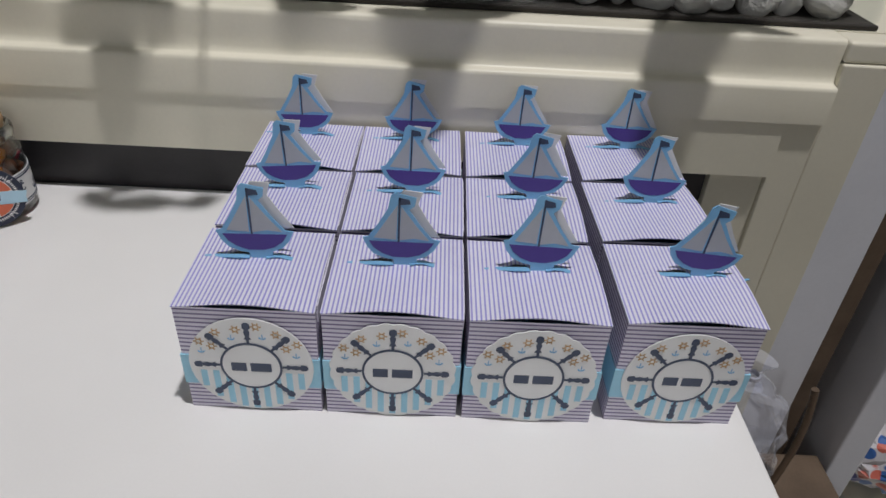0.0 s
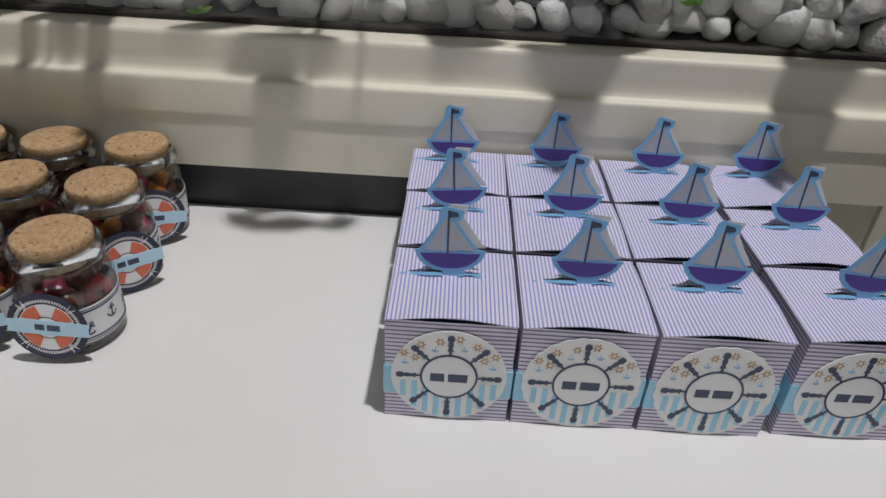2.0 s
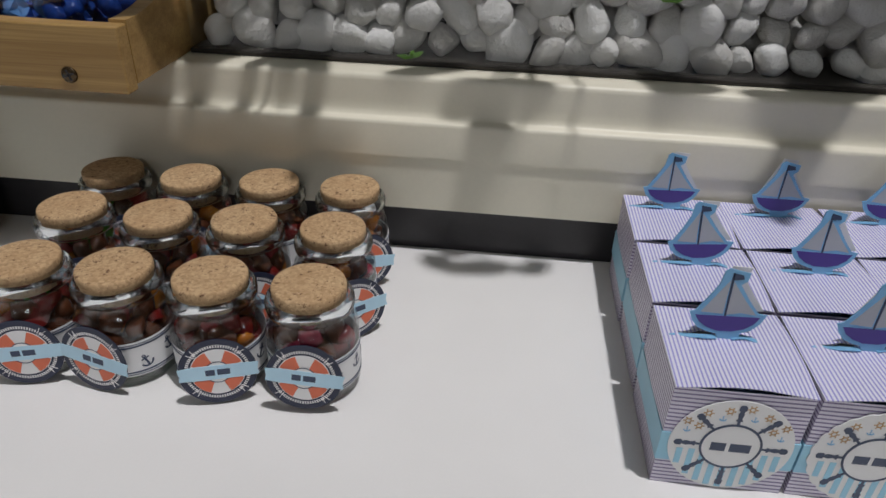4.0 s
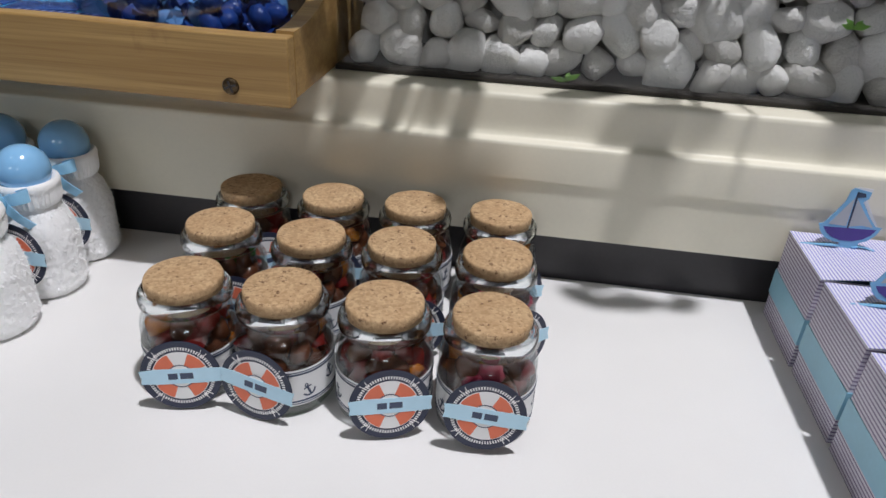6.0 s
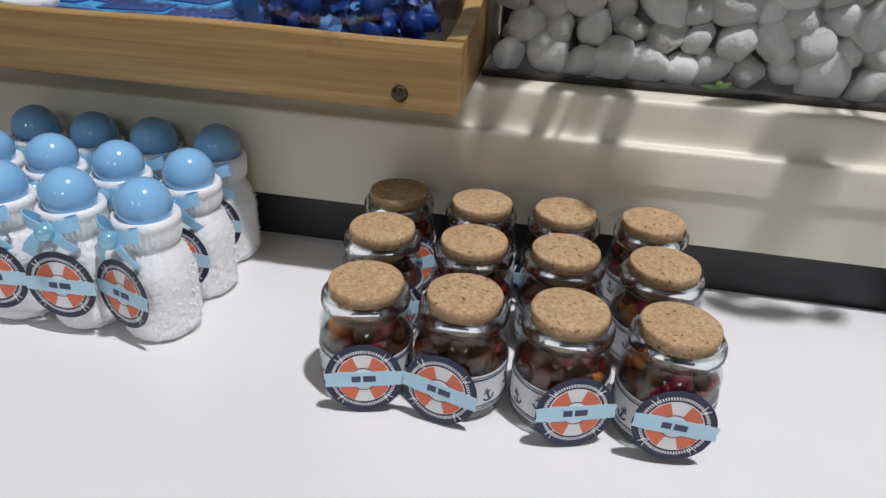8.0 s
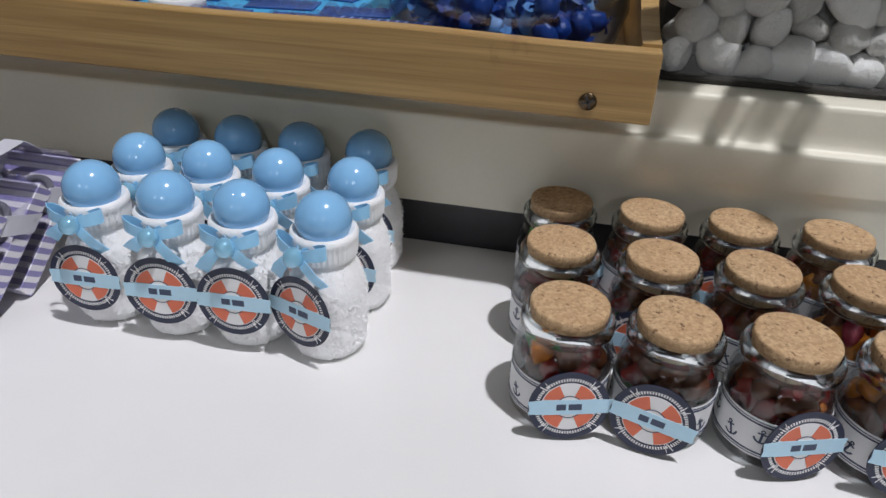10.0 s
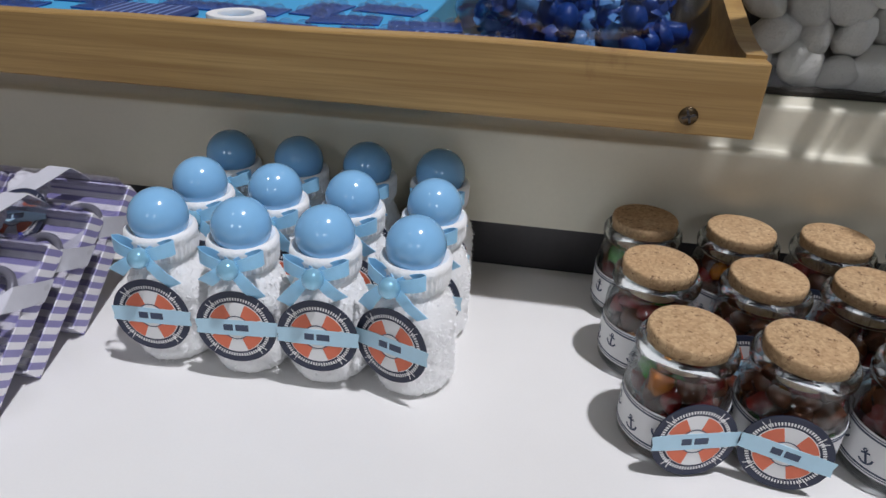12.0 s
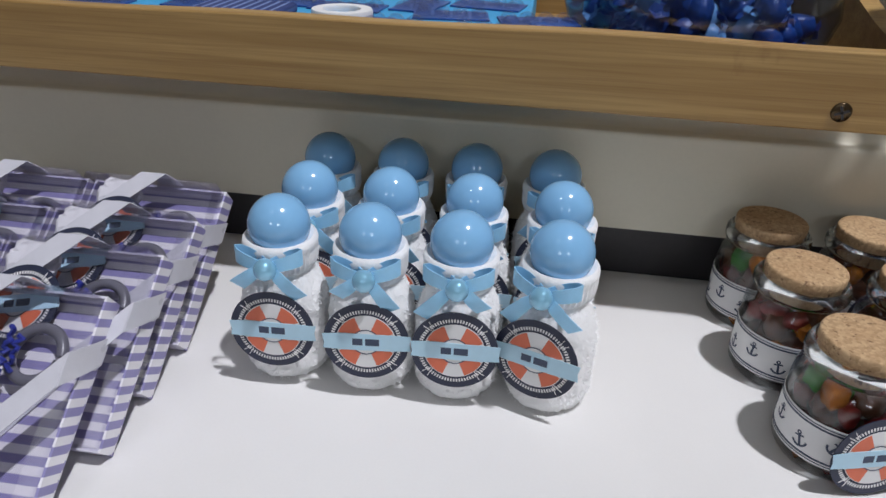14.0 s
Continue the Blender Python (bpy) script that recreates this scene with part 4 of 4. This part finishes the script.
def gift_box():
    """Upright in its own axes: x wide, z tall, the clear lid towards -y, a striped tray behind it."""
    g = empty("gift_box", "lilac striped gift box with clear lid, satin ribbon and lifebuoy tag", "gift box", "leaning gift boxes")
    part("back_panel", box(-GW / 2, GW / 2, GT - 0.001, GT, 0, GH), "gift_stripe", g, "lilac and white striped card back")
    part("side_wall", box(-GW / 2, -GW / 2 + 0.0012, GL, GT - 0.001, 0, GH), "gift_slant", g)
    part("side_wall", box(GW / 2 - 0.0012, GW / 2, GL, GT - 0.001, 0, GH), "gift_slant", g)
    part("end_wall", box(-GW / 2 + 0.0012, GW / 2 - 0.0012, GL, GT - 0.001, 0, 0.0012), "lilac", g)
    part("end_wall", box(-GW / 2 + 0.0012, GW / 2 - 0.0012, GL, GT - 0.001, GH - 0.0012, GH), "lilac", g)
    # clear lid: a hollow shell open at the back, sunk a little into the tray
    bm = bmesh.new()
    shells = []
    for d in (0.0014, 0.0018):
        x, y0, z0, z1 = GW / 2 - d, d - 0.0014, d, GH - d
        front = [bm.verts.new(p) for p in ((-x, y0, z0), (x, y0, z0), (x, y0, z1), (-x, y0, z1))]
        back = [bm.verts.new((v.co.x, GL + 0.004, v.co.z)) for v in front]
        bm.faces.new(front)
        for k in range(4):
            bm.faces.new((front[k], front[(k + 1) % 4], back[(k + 1) % 4], back[k]))
        shells.append(back)
    for k in range(4):
        bm.faces.new((shells[0][k], shells[0][(k + 1) % 4], shells[1][(k + 1) % 4], shells[1][k]))
    lid = part("clear_lid", bm, "clear", g, "clear plastic lid")
    lid.visible_shadow = False
    bm = bmesh.new()
    put_tube(bm, [(0.018 + 0.0125 * math.cos(a), GL + 0.003, 0.070 + 0.0125 * math.sin(a)) for a in np.linspace(0, 2 * math.pi * 0.97, 28)], 0.0028, 8)
    part("key_ring", bm, "grey_ring", g, "smoky grey plastic ring", smooth=True)
    bm = bmesh.new()
    put_tube(bm, [(0.006 + 0.0016 * math.sin(i * 2.1), GL - 0.002 + 0.001 * math.cos(i * 1.7), 0.058 + i * 0.0016) for i in range(15)], 0.0013, 6)
    put_tube(bm, [(0.010 + 0.0016 * math.sin(i * 1.8 + 1), GL - 0.001 + 0.001 * math.cos(i * 2.3), 0.060 + i * 0.0014) for i in range(13)], 0.0012, 6)
    part("cord", bm, "blue_cord", g, "royal blue twisted cord", smooth=True)
    bm = bmesh.new()
    bmesh.ops.create_icosphere(bm, subdivisions=3, radius=0.0120, matrix=pose(-0.020, 0.0070, GH - 0.0125) @ Matrix.Diagonal((1.2, 0.6, 1.0, 1)))
    for v in bm.verts:
        v.co += 0.0045 * Vector(noise.noise_vector(v.co * 170))
        v.co.z = min(v.co.z, GH - 0.002)
        v.co.y = max(v.co.y, 0.0014)
    part("tissue_tuft", bm, "tissue", g, "white tissue tuft")
    # satin ribbon slung slantwise over two corners of lid and tray
    y = -0.0010
    bm = bmesh.new()
    x, zt = GW / 2 + 0.0007, GH + 0.0007
    put_band(bm, [((-x, 0.014, GH * 0.34), (-x, 0.014, GH * 0.48)), ((-x, y, GH * 0.40), (-x, y, GH * 0.54)), ((0.010, y, zt), (-0.006, y, zt)), ((0.016, 0.013, zt), (0.000, 0.013, zt))])
    put_band(bm, [((0.000, 0.013, -0.0007), (-0.016, 0.013, -0.0007)), ((0.004, y, -0.0007), (-0.012, y, -0.0007)), ((x, y, GH * 0.54), (x, y, GH * 0.69)), ((x, GT, GH * 0.70), (x, GT, GH * 0.84))])
    part("ribbon", bm, "satin", g, "white satin ribbon", smooth=True)
    lifebuoy_tag(g, 0.0205, pose(-0.010, -0.0042, 0.061, 0, -12, 0))
    return g


LEAN_BACK = 53.0
gift = gift_box()
first = True
for col in range(3):
    for row, (gx, gy) in enumerate(((-0.780, 0.180), (-0.773, 0.221), (-0.776, 0.262), (-0.779, 0.304))):
        lean = LEAN_BACK + rng.uniform(-0.5, 0.5)
        # the lower back edge rests on the table
        foot = Vector((0, GT * math.cos(radians(lean)), -GT * math.sin(radians(lean))))
        m = pose(gx - col * (GW + 0.003) - GW / 2 + rng.uniform(-0.001, 0.001), gy - foot.y, T - foot.z + 0.0004, -lean, 0, rng.uniform(-0.4, 0.4))
        ob = gift if first else copy_thing(gift, m)
        ob.matrix_basis = m
        first = False

# ---- bamboo tray with its load ----
TX0, TX1, TY0, TY1, TZ0, TZ1 = -1.12, -0.398, 0.381, 0.66, TOP_Z + 0.0005, 0.930
tray = empty("bamboo_tray", "bamboo serving tray with brass screws on the cabinet top", "tray")


def front_board():
    bm = bmesh.new()
    put_box(bm, TX0, TX1, TY0, TY0 + 0.0125, TZ0 + 0.0006, TZ1)
    bmesh.ops.subdivide_edges(bm, edges=[e for e in bm.edges if abs(e.verts[0].co.x - e.verts[1].co.x) > 0.1], cuts=24)
    for v in bm.verts:
        if v.co.z > TZ1 - 0.002:
            v.co.z += 0.0012 * math.sin(v.co.x * 9) + 0.0006 * math.sin(v.co.x * 31)
        v.co.z -= 0.0042 + 0.0055 * (v.co.x - TX1)
    bmesh.ops.bevel(bm, geom=[e for e in bm.edges if e.calc_face_angle(0) > 1.0], offset=0.0012, segments=2, profile=0.5, affect="EDGES")
    return bm


def side_board(x):
    """End board whose top dips to a handhold."""
    top = []
    for i in range(21):
        u = i / 20
        dip = 0.5 - 0.5 * math.cos(2 * math.pi * min(1, max(0, (u - 0.02) / 0.9)))
        top.append((TY0 + 0.0127 + (TY1 - TY0 - 0.0237) * u, TZ1 - 0.002 + 0.020 * dip))
    out = [(TY0 + 0.0127, TZ0), (TY1 - 0.011, TZ0)] + top[::-1]
    bm = bmesh.new()
    a = [bm.verts.new((x, y, z)) for y, z in out]
    b = [bm.verts.new((x + 0.011, y, z)) for y, z in out]
    bm.faces.new(a)
    bm.faces.new(b[::-1])
    for i in range(len(out)):
        j = (i + 1) % len(out)
        bm.faces.new((a[i], b[i], b[j], a[j]))
    return bm


part("front_board", front_board(), "bamboo", tray, "honey coloured bamboo board")
part("back_board", box(TX0, TX1, TY1 - 0.011, TY1, TZ0, TZ1, 0.001), "bamboo", tray)
part("end_board", side_board(TX0), "bamboo", tray)
part("end_board", side_board(TX1 - 0.011), "bamboo", tray)
part("base_board", box(TX0 + 0.0112, TX1 - 0.0112, TY0 + 0.0129, TY1 - 0.0112, TZ0, TZ0 + 0.004), "bamboo", tray)
for sx in (-0.4345, -1.08):
    bm = bmesh.new()
    put_lathe(bm, [(0.0052, 0.0), (0.0052, 0.0006), (0.0047, 0.0011), (0.0018, 0.0013)], 24, pose(sx, TY0 - 0.00005, 0.8958, 90))
    s = part("screw", bm, "steel", tray, "brass cross-head screw", smooth=True)
    bm = bmesh.new()
    for a in (20, 110):
        put_box(bm, -0.0036, 0.0036, -0.0006, 0.0006, 0.0008, 0.0016, pose(sx, TY0 - 0.00005, 0.8958, 90) @ pose(0, 0, 0, 0, 0, a))
    part("cross_slot", bm, "gap_shade", s)

FLOOR_Z = TZ0 + 0.0045
mat_ob = part("blue_mat", box(-1.07, -0.60, 0.40, 0.64, FLOOR_Z, FLOOR_Z + 0.026, 0.002), "cyan_mat", None)
tagged(mat_ob, "bright blue padded mat lying in the tray", "mat")
MZ = FLOOR_Z + 0.0262


def blister():
    p = empty("blister_pack", "small clear blister pack with blue sweets", "sweet pack", "packs on the mat")
    part("card_base", box(-0.024, 0.024, -0.014, 0.014, 0, 0.0012, 0.0004), "royal", p)
    bm = bmesh.new()
    for i in range(4):
        for j in range(2):
            bmesh.ops.create_uvsphere(bm, u_segments=10, v_segments=6, radius=0.0052, matrix=pose(-0.0175 + i * 0.0117, -0.0062 + j * 0.0124, 0.0016) @ Matrix.Diagonal((1, 1, 0.8, 1)))
    tagged(part("blister_sheet", bm, "clear", p, "shiny bubbles", smooth=True), kind="stuff")
    return p


bp = blister()
PACKS = [(-0.60, 0.418, 4), (-0.665, 0.417, -5), (-0.63, 0.455, 8), (-0.70, 0.465, -3), (-0.86, 0.43, 5), (-0.93, 0.425, -6), (-0.99, 0.44, 2), (-0.82, 0.47, 0), (-0.575, 0.45, 12), (-0.655, 0.485, 80), (-0.745, 0.47, 4), (-0.79, 0.445, -8), (-0.885, 0.465, 3), (-0.95, 0.46, 9), (-1.03, 0.43, -4), (-0.61, 0.50, -10)]
for k, (px, py, a) in enumerate(PACKS):
    m = pose(px - 0.02, py, MZ, 0, 0, a)
    ob = bp if k == 0 else copy_thing(bp, m)
    ob.matrix_basis = m
tagged(part("fabric_pouch", box(-0.80, -0.745, 0.405, 0.44, MZ, MZ + 0.006, 0.002), "denim"), "navy dotted fabric pouch on the mat", "pouch")
tagged(part("fabric_pouch", box(-0.598, -0.535, 0.396, 0.425, FLOOR_Z, FLOOR_Z + 0.030, 0.003), "denim"), "navy dotted fabric pouch leaning in the tray", "pouch")
bm = bmesh.new()
put_lathe(bm, [(0.0115, 0.0), (0.018, 0.0), (0.0185, 0.001), (0.0185, 0.0055), (0.018, 0.0065), (0.0115, 0.0065), (0.011, 0.0055), (0.011, 0.001), (0.0115, 0.0)], 32, pose(-0.712, 0.424, MZ), cap=False)
tagged(part("tape_roll", bm, "paper", None, smooth=True), "white ring of tape on the mat", "tape roll")

# bowl of wrapped sweets
bowl = empty("sweet_bowl", "round clear bowl heaped with blue foil-wrapped sweets", "bowl", m=pose(-0.497, 0.482, FLOOR_Z + 0.0005))
prof = [(0.034, 0.0), (0.060, 0.004), (0.077, 0.016), (0.083, 0.036), (0.080, 0.056), (0.0785, 0.056), (0.0815, 0.036), (0.075, 0.017), (0.058, 0.006), (0.032, 0.003)]
gl = part("bowl_glass", lathe(prof, 40), "bowl_glass", bowl, "thin clear glass", smooth=True)
rb = random.Random(5)
for k in range(120):
    a, q, lay = rb.uniform(0, 6.28), math.sqrt(rb.random()), k % 3
    rad = (0.048, 0.064, 0.062)[lay] * q
    m = pose(rad * math.cos(a), rad * math.sin(a), 0.014 + lay * 0.014 + rb.uniform(-0.002, 0.004), rb.uniform(0, 360), rb.uniform(0, 360), rb.uniform(0, 360))
    if k == 0:
        bm = bmesh.new()
        bmesh.ops.create_icosphere(bm, subdivisions=2, radius=0.0085, matrix=Matrix.Diagonal((1.2, 0.9, 0.85, 1)))
        for s in (-1, 1):
            ring = [(s * (0.010 + 0.002 * (i % 2)), 0.006 * math.cos(i * 0.785), 0.006 * math.sin(i * 0.785)) for i in range(8)]
            tip = bm.verts.new((s * 0.0085, 0, 0))
            vs = [bm.verts.new(p) for p in ring]
            for i in range(8):
                bm.faces.new((tip, vs[i], vs[(i + 1) % 8]))
        for v in bm.verts:
            v.co += 0.0018 * Vector(noise.noise_vector(v.co * 260))
        sweet = part("wrapped_sweet", bm, "royal", None, smooth=True)
        sweet2 = sweet.copy()
        sweet2.data = sweet.data.copy()
        sweet2.data.materials[0] = M["ball"]
        scene.collection.objects.link(sweet2)
        for s in (sweet, sweet2):
            tagged(s, "blue foil wrapped sweet in the bowl", "sweet", "sweets in the bowl")
        sweet.matrix_basis = bowl.matrix_basis @ m
        sweet2.matrix_basis = bowl.matrix_basis @ pose(0.02, -0.03, 0.045, 30, 40, 50)
    else:
        copy_thing(sweet if rb.random() < 0.7 else sweet2, bowl.matrix_basis @ m)

# ---- clear trough of pebbles ----
VX0, VX1, VY0, VY1, VZ1 = -0.395, 0.335, 0.470, 0.60, 1.03
vase = empty("pebble_trough", "long clear acrylic trough on the cabinet top", "planter")
Z0 = TOP_Z + 0.0004
for nm, b in (("front_pane", (VX0, VX1, VY0, VY0 + 0.003, Z0 + 0.0037, VZ1)), ("back_pane", (VX0, VX1, VY1 - 0.003, VY1, Z0 + 0.0037, VZ1)),
              ("end_pane", (VX0, VX0 + 0.003, VY0 + 0.003, VY1 - 0.003, Z0 + 0.0037, VZ1)), ("end_pane", (VX1 - 0.003, VX1, VY0 + 0.003, VY1 - 0.003, Z0 + 0.0037, VZ1))):
    pane = part(nm, box(*b, 0.0004, 1), "acrylic", vase, "clear acrylic pane")
    pane.visible_shadow = False
part("base_plate", box(VX0 - 0.001, VX1 + 0.001, VY0 - 0.001, VY1 + 0.001, Z0, Z0 + 0.0034, 0.0008), "trough_base", vase, "dark base edge")
rp = random.Random(8)
stones = []
for s in range(10):
    bm = bmesh.new()
    bmesh.ops.create_icosphere(bm, subdivisions=3, radius=1)
    sx, sy, sz = rp.uniform(0.9, 1.25), rp.uniform(0.7, 0.9), rp.uniform(0.75, 0.95)
    planes = [(Vector((rp.gauss(0, 1), rp.gauss(0, 1), rp.gauss(0, 1))).normalized(), rp.uniform(0.62, 0.86)) for _ in range(7)]
    for v in bm.verts:
        k = 1 + 0.20 * noise.noise(v.co * 1.1 + Vector((s * 7, 0, 0))) + 0.05 * noise.noise(v.co * 3 + Vector((0, s * 5, 0)))
        q = v.co * k
        for d, lim in planes:
            over = q.dot(d) - lim
            if over > 0:
                q = q - d * over * 0.74
        v.co = Vector((q.x * sx, q.y * sy, q.z * sz)) * 0.0170
    ob = part("pebble", bm, "pebble", None, smooth=True)
    stones.append(tagged(ob, "smooth white pebble behind the clear pane", "pebble", "pebbles in the trough"))
used = set()
z = Z0 + 0.0138
row = 0
while z < 1.0:
    x = VX0 + 0.016 + (0.011 if row % 2 else 0)
    while x < VX1 - 0.014:
        for lay in (0, 1):
            s = rp.randrange(10)
            k = rp.uniform(0.66, 1.16)
            m = pose(x + lay * 0.012 + rp.uniform(-0.003, 0.003), VY0 + 0.0185 + lay * 0.027 + rp.uniform(-0.002, 0.005), z + lay * 0.008 + rp.uniform(-0.003, 0.003), rp.uniform(-35, 35), rp.uniform(-180, 180), rp.uniform(-30, 30)) @ Matrix.Scale(k, 4)
            if s in used:
                o = copy_thing(stones[s], m)
            else:
                o = stones[s]
                used.add(s)
            o.matrix_basis = m
        x += rp.uniform(0.021, 0.027)
    z += 0.0200
    row += 1
# dark block, added so that the gaps between the stones look shaded
tagged(part("soil_bed", box(VX0 + 0.004, VX1 - 0.004, VY0 + 0.062, VY1 - 0.004, Z0 + 0.0046, 1.0), "gap_shade"), "dark block added behind the pebbles for the shade in their gaps", "filling")


# ---- unseen plants above the trough, leaves set to shade cabinet, table and pebbles ----
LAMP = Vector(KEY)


def leaf_mesh(L, W, seed):
    bm = bmesh.new()
    n = 10
    rows = []
    for i in range(n + 1):
        u = i / n
        w = W * math.sin(math.pi * min(1, u * 0.97 + 0.03)) ** 0.7 / 2 * (1 + 0.12 * math.sin(9 * u + seed))
        rows.append([bm.verts.new((L * (u - 0.5), w * t, -0.12 * L * (u - 0.5) ** 2 + 0.004 * abs(t))) for t in (-1, 0, 1)])
    for a, b in zip(rows, rows[1:]):
        for t in range(2):
            bm.faces.new((a[t], a[t + 1], b[t + 1], b[t]))
    return bm


def shade_foliage(cx, cy, seed, leaves):
    """Stems from the pebbles; unseen broad leaves, each placed to shade a given spot."""
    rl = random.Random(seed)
    p = empty("potted_plant", "unseen broad-leaved green plant in the pebble trough, added to cast leaf shade", "plant", "plants in the trough", pose(cx, cy, 0))
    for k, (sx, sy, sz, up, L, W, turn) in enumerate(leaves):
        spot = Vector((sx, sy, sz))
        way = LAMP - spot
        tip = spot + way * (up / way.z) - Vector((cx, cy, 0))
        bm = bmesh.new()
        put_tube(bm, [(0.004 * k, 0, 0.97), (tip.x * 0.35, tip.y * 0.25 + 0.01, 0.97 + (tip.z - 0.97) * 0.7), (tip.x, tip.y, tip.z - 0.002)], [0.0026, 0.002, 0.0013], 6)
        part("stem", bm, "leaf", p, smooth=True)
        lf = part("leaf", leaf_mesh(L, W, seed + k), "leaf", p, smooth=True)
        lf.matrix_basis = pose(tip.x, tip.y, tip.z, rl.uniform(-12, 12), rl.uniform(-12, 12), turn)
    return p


# thin leaves here darken the apron behind the jars, broad ones the pebbles
shade_foliage(-0.26, 0.53, 30, [(-0.350, 0.4375, 0.824, 0.18, 0.17, 0.0095, 0), (-0.40, 0.4400, 0.848, 0.19, 0.07, 0.006, 4), (-0.345, 0.445, 0.875, 0.16, 0.060, 0.014, 80), (-0.298, 0.440, 0.87, 0.2, 0.075, 0.016, 95), (-0.375, 0.45, 0.888, 0.18, 0.05, 0.016, 75), (-0.425, 0.437, 0.86, 0.2, 0.07, 0.04, 70), (-0.37, 0.472, 0.93, 0.16, 0.07, 0.045, 80), (-0.31, 0.472, 0.925, 0.18, 0.075, 0.045, 100)])
shade_foliage(-0.12, 0.53, 31, [(-0.178, 0.4465, 0.874, 0.2, 0.060, 0.013, 4), (-0.150, 0.449, 0.880, 0.21, 0.040, 0.014, -6), (-0.172, 0.437, 0.848, 0.2, 0.028, 0.034, 88), (-0.172, 0.424, 0.75, 0.34, 0.060, 0.020, 10), (-0.13, 0.43, 0.75, 0.33, 0.03, 0.018, 40), (-0.22, 0.46, 0.888, 0.22, 0.06, 0.02, 20), (-0.20, 0.425, 0.75, 0.35, 0.04, 0.02, -30)])
shade_foliage(0.04, 0.53, 32, [(-0.04, 0.455, 0.888, 0.2, 0.055, 0.026, 10), (0.03, 0.45, 0.886, 0.22, 0.07, 0.03, -8), (0.035, 0.437, 0.84, 0.25, 0.07, 0.03, 85), (0.075, 0.46, 0.888, 0.2, 0.04, 0.016, 30), (-0.05, 0.472, 0.93, 0.17, 0.06, 0.03, 85), (0.06, 0.472, 0.92, 0.2, 0.08, 0.045, 80)])
shade_foliage(0.22, 0.53, 33, [(0.185, 0.437, 0.86, 0.2, 0.09, 0.02, 90), (0.21, 0.455, 0.888, 0.22, 0.065, 0.03, 5), (0.25, 0.46, 0.888, 0.25, 0.05, 0.02, -20), (0.20, 0.437, 0.81, 0.26, 0.06, 0.035, 80)])


def sprig(x, y, z, seed):
    """A scrap of green leaf caught between the pebbles and the pane."""
    rs = random.Random(seed)
    bm = bmesh.new()
    for k in range(5):
        a = rs.uniform(-0.6, 0.6) + (k - 2) * 0.5
        L = rs.uniform(0.008, 0.013)
        put_strip(bm, [(0, 0, 0), (0.5 * L * math.sin(a), -0.0008, 0.5 * L * math.cos(a) * 0.6), (L * math.sin(a), 0.0006, L * math.cos(a) * 0.5)], [0.001, 0.0038, 0.0005], 0.0003, (math.cos(a), 0, -math.sin(a)))
    ob = tagged(part("leaf_sprig", bm, "fresh_leaf", None, smooth=True), "scrap of fresh green leaf between the pebbles", "leaf", "leaf scraps in the trough")
    ob.matrix_basis = pose(x, y, z)


sprig(-0.232, VY0 + 0.0045, Z0 + 0.0046, 1)
sprig(-0.060, VY0 + 0.0045, Z0 + 0.052, 2)
sprig(0.115, VY0 + 0.0045, Z0 + 0.030, 3)
sprig(0.10, VY0 + 0.0050, Z0 + 0.036, 4)


# ---- bags kept in the open bays beside the table ----
def crumpled_bag(name, x0, x1, y0, y1, z0, h, mat, seed, label):
    bm = bmesh.new()
    bmesh.ops.create_icosphere(bm, subdivisions=4, radius=0.5, matrix=pose((x0 + x1) / 2, (y0 + y1) / 2, z0 + h / 2) @ Matrix.Diagonal((x1 - x0, y1 - y0, h, 1)))
    for v in bm.verts:
        d = Vector(noise.noise_vector(v.co * 22 + Vector((seed, 0, 0)))) * 0.012 + Vector(noise.noise_vector(v.co * 70)) * 0.009 + Vector(noise.noise_vector(v.co * 180)) * 0.003
        v.co += d
        v.co.z = max(v.co.z, z0 + 0.0005)
    ob = part(name, bm, mat, None)
    return tagged(ob, label, "bag") if label else ob


stand = empty("low_stand", "low brown wooden stand beside the table", "stand", m=pose(0, 0, 0))
part("stand_top", box(0.225, 0.42, 0.16, 0.43, 0.482, 0.50, 0.002), "rust", stand)
for sx in (0.23, 0.385):
    for sy in (0.165, 0.395):
        part("leg", box(sx, sx + 0.03, sy, sy + 0.03, 0.0, 0.482, 0.002), "rust", stand)
sack = empty("plastic_bag", "crumpled clear plastic bag tied at the neck, on the stand", "bag")
body = crumpled_bag("bag_body", 0.262, 0.338, 0.345, 0.425, 0.5005, 0.140, "film", 3, "")
body.parent = sack
bm = bmesh.new()
put_tube(bm, [(0.297, 0.388, 0.632), (0.298, 0.389, 0.640), (0.296, 0.388, 0.648), (0.300, 0.390, 0.660)], [0.012, 0.005, 0.006, 0.014], 12)
part("bag_neck", bm, "film", sack, "gathered neck of the bag", smooth=True)
bm = bmesh.new()
put_lathe(bm, [(0.0052, 0.638), (0.0064, 0.639), (0.0064, 0.642), (0.0052, 0.643)], 16, pose(0.298, 0.389, 0.0), cap=False)
part("tie", bm, "satin", sack, "white tie")
bm = bmesh.new()
put_tube(bm, [(0.362 + 0.008 * math.sin(u * 2.6), 0.395 + 0.01 * u, 0.502 + 0.11 * u) for u in np.linspace(0, 1, 9)], 0.0032, 10)
tagged(part("bent_stick", bm, "rust", None, smooth=True), "bent brown wooden stick standing beside the bag", "stick")
bag = crumpled_bag("printed_bag", 0.476, 0.62, 0.45, 0.60, 0.376, 0.13, "printed", 9, "wrapper bag printed with blue and coral shapes")
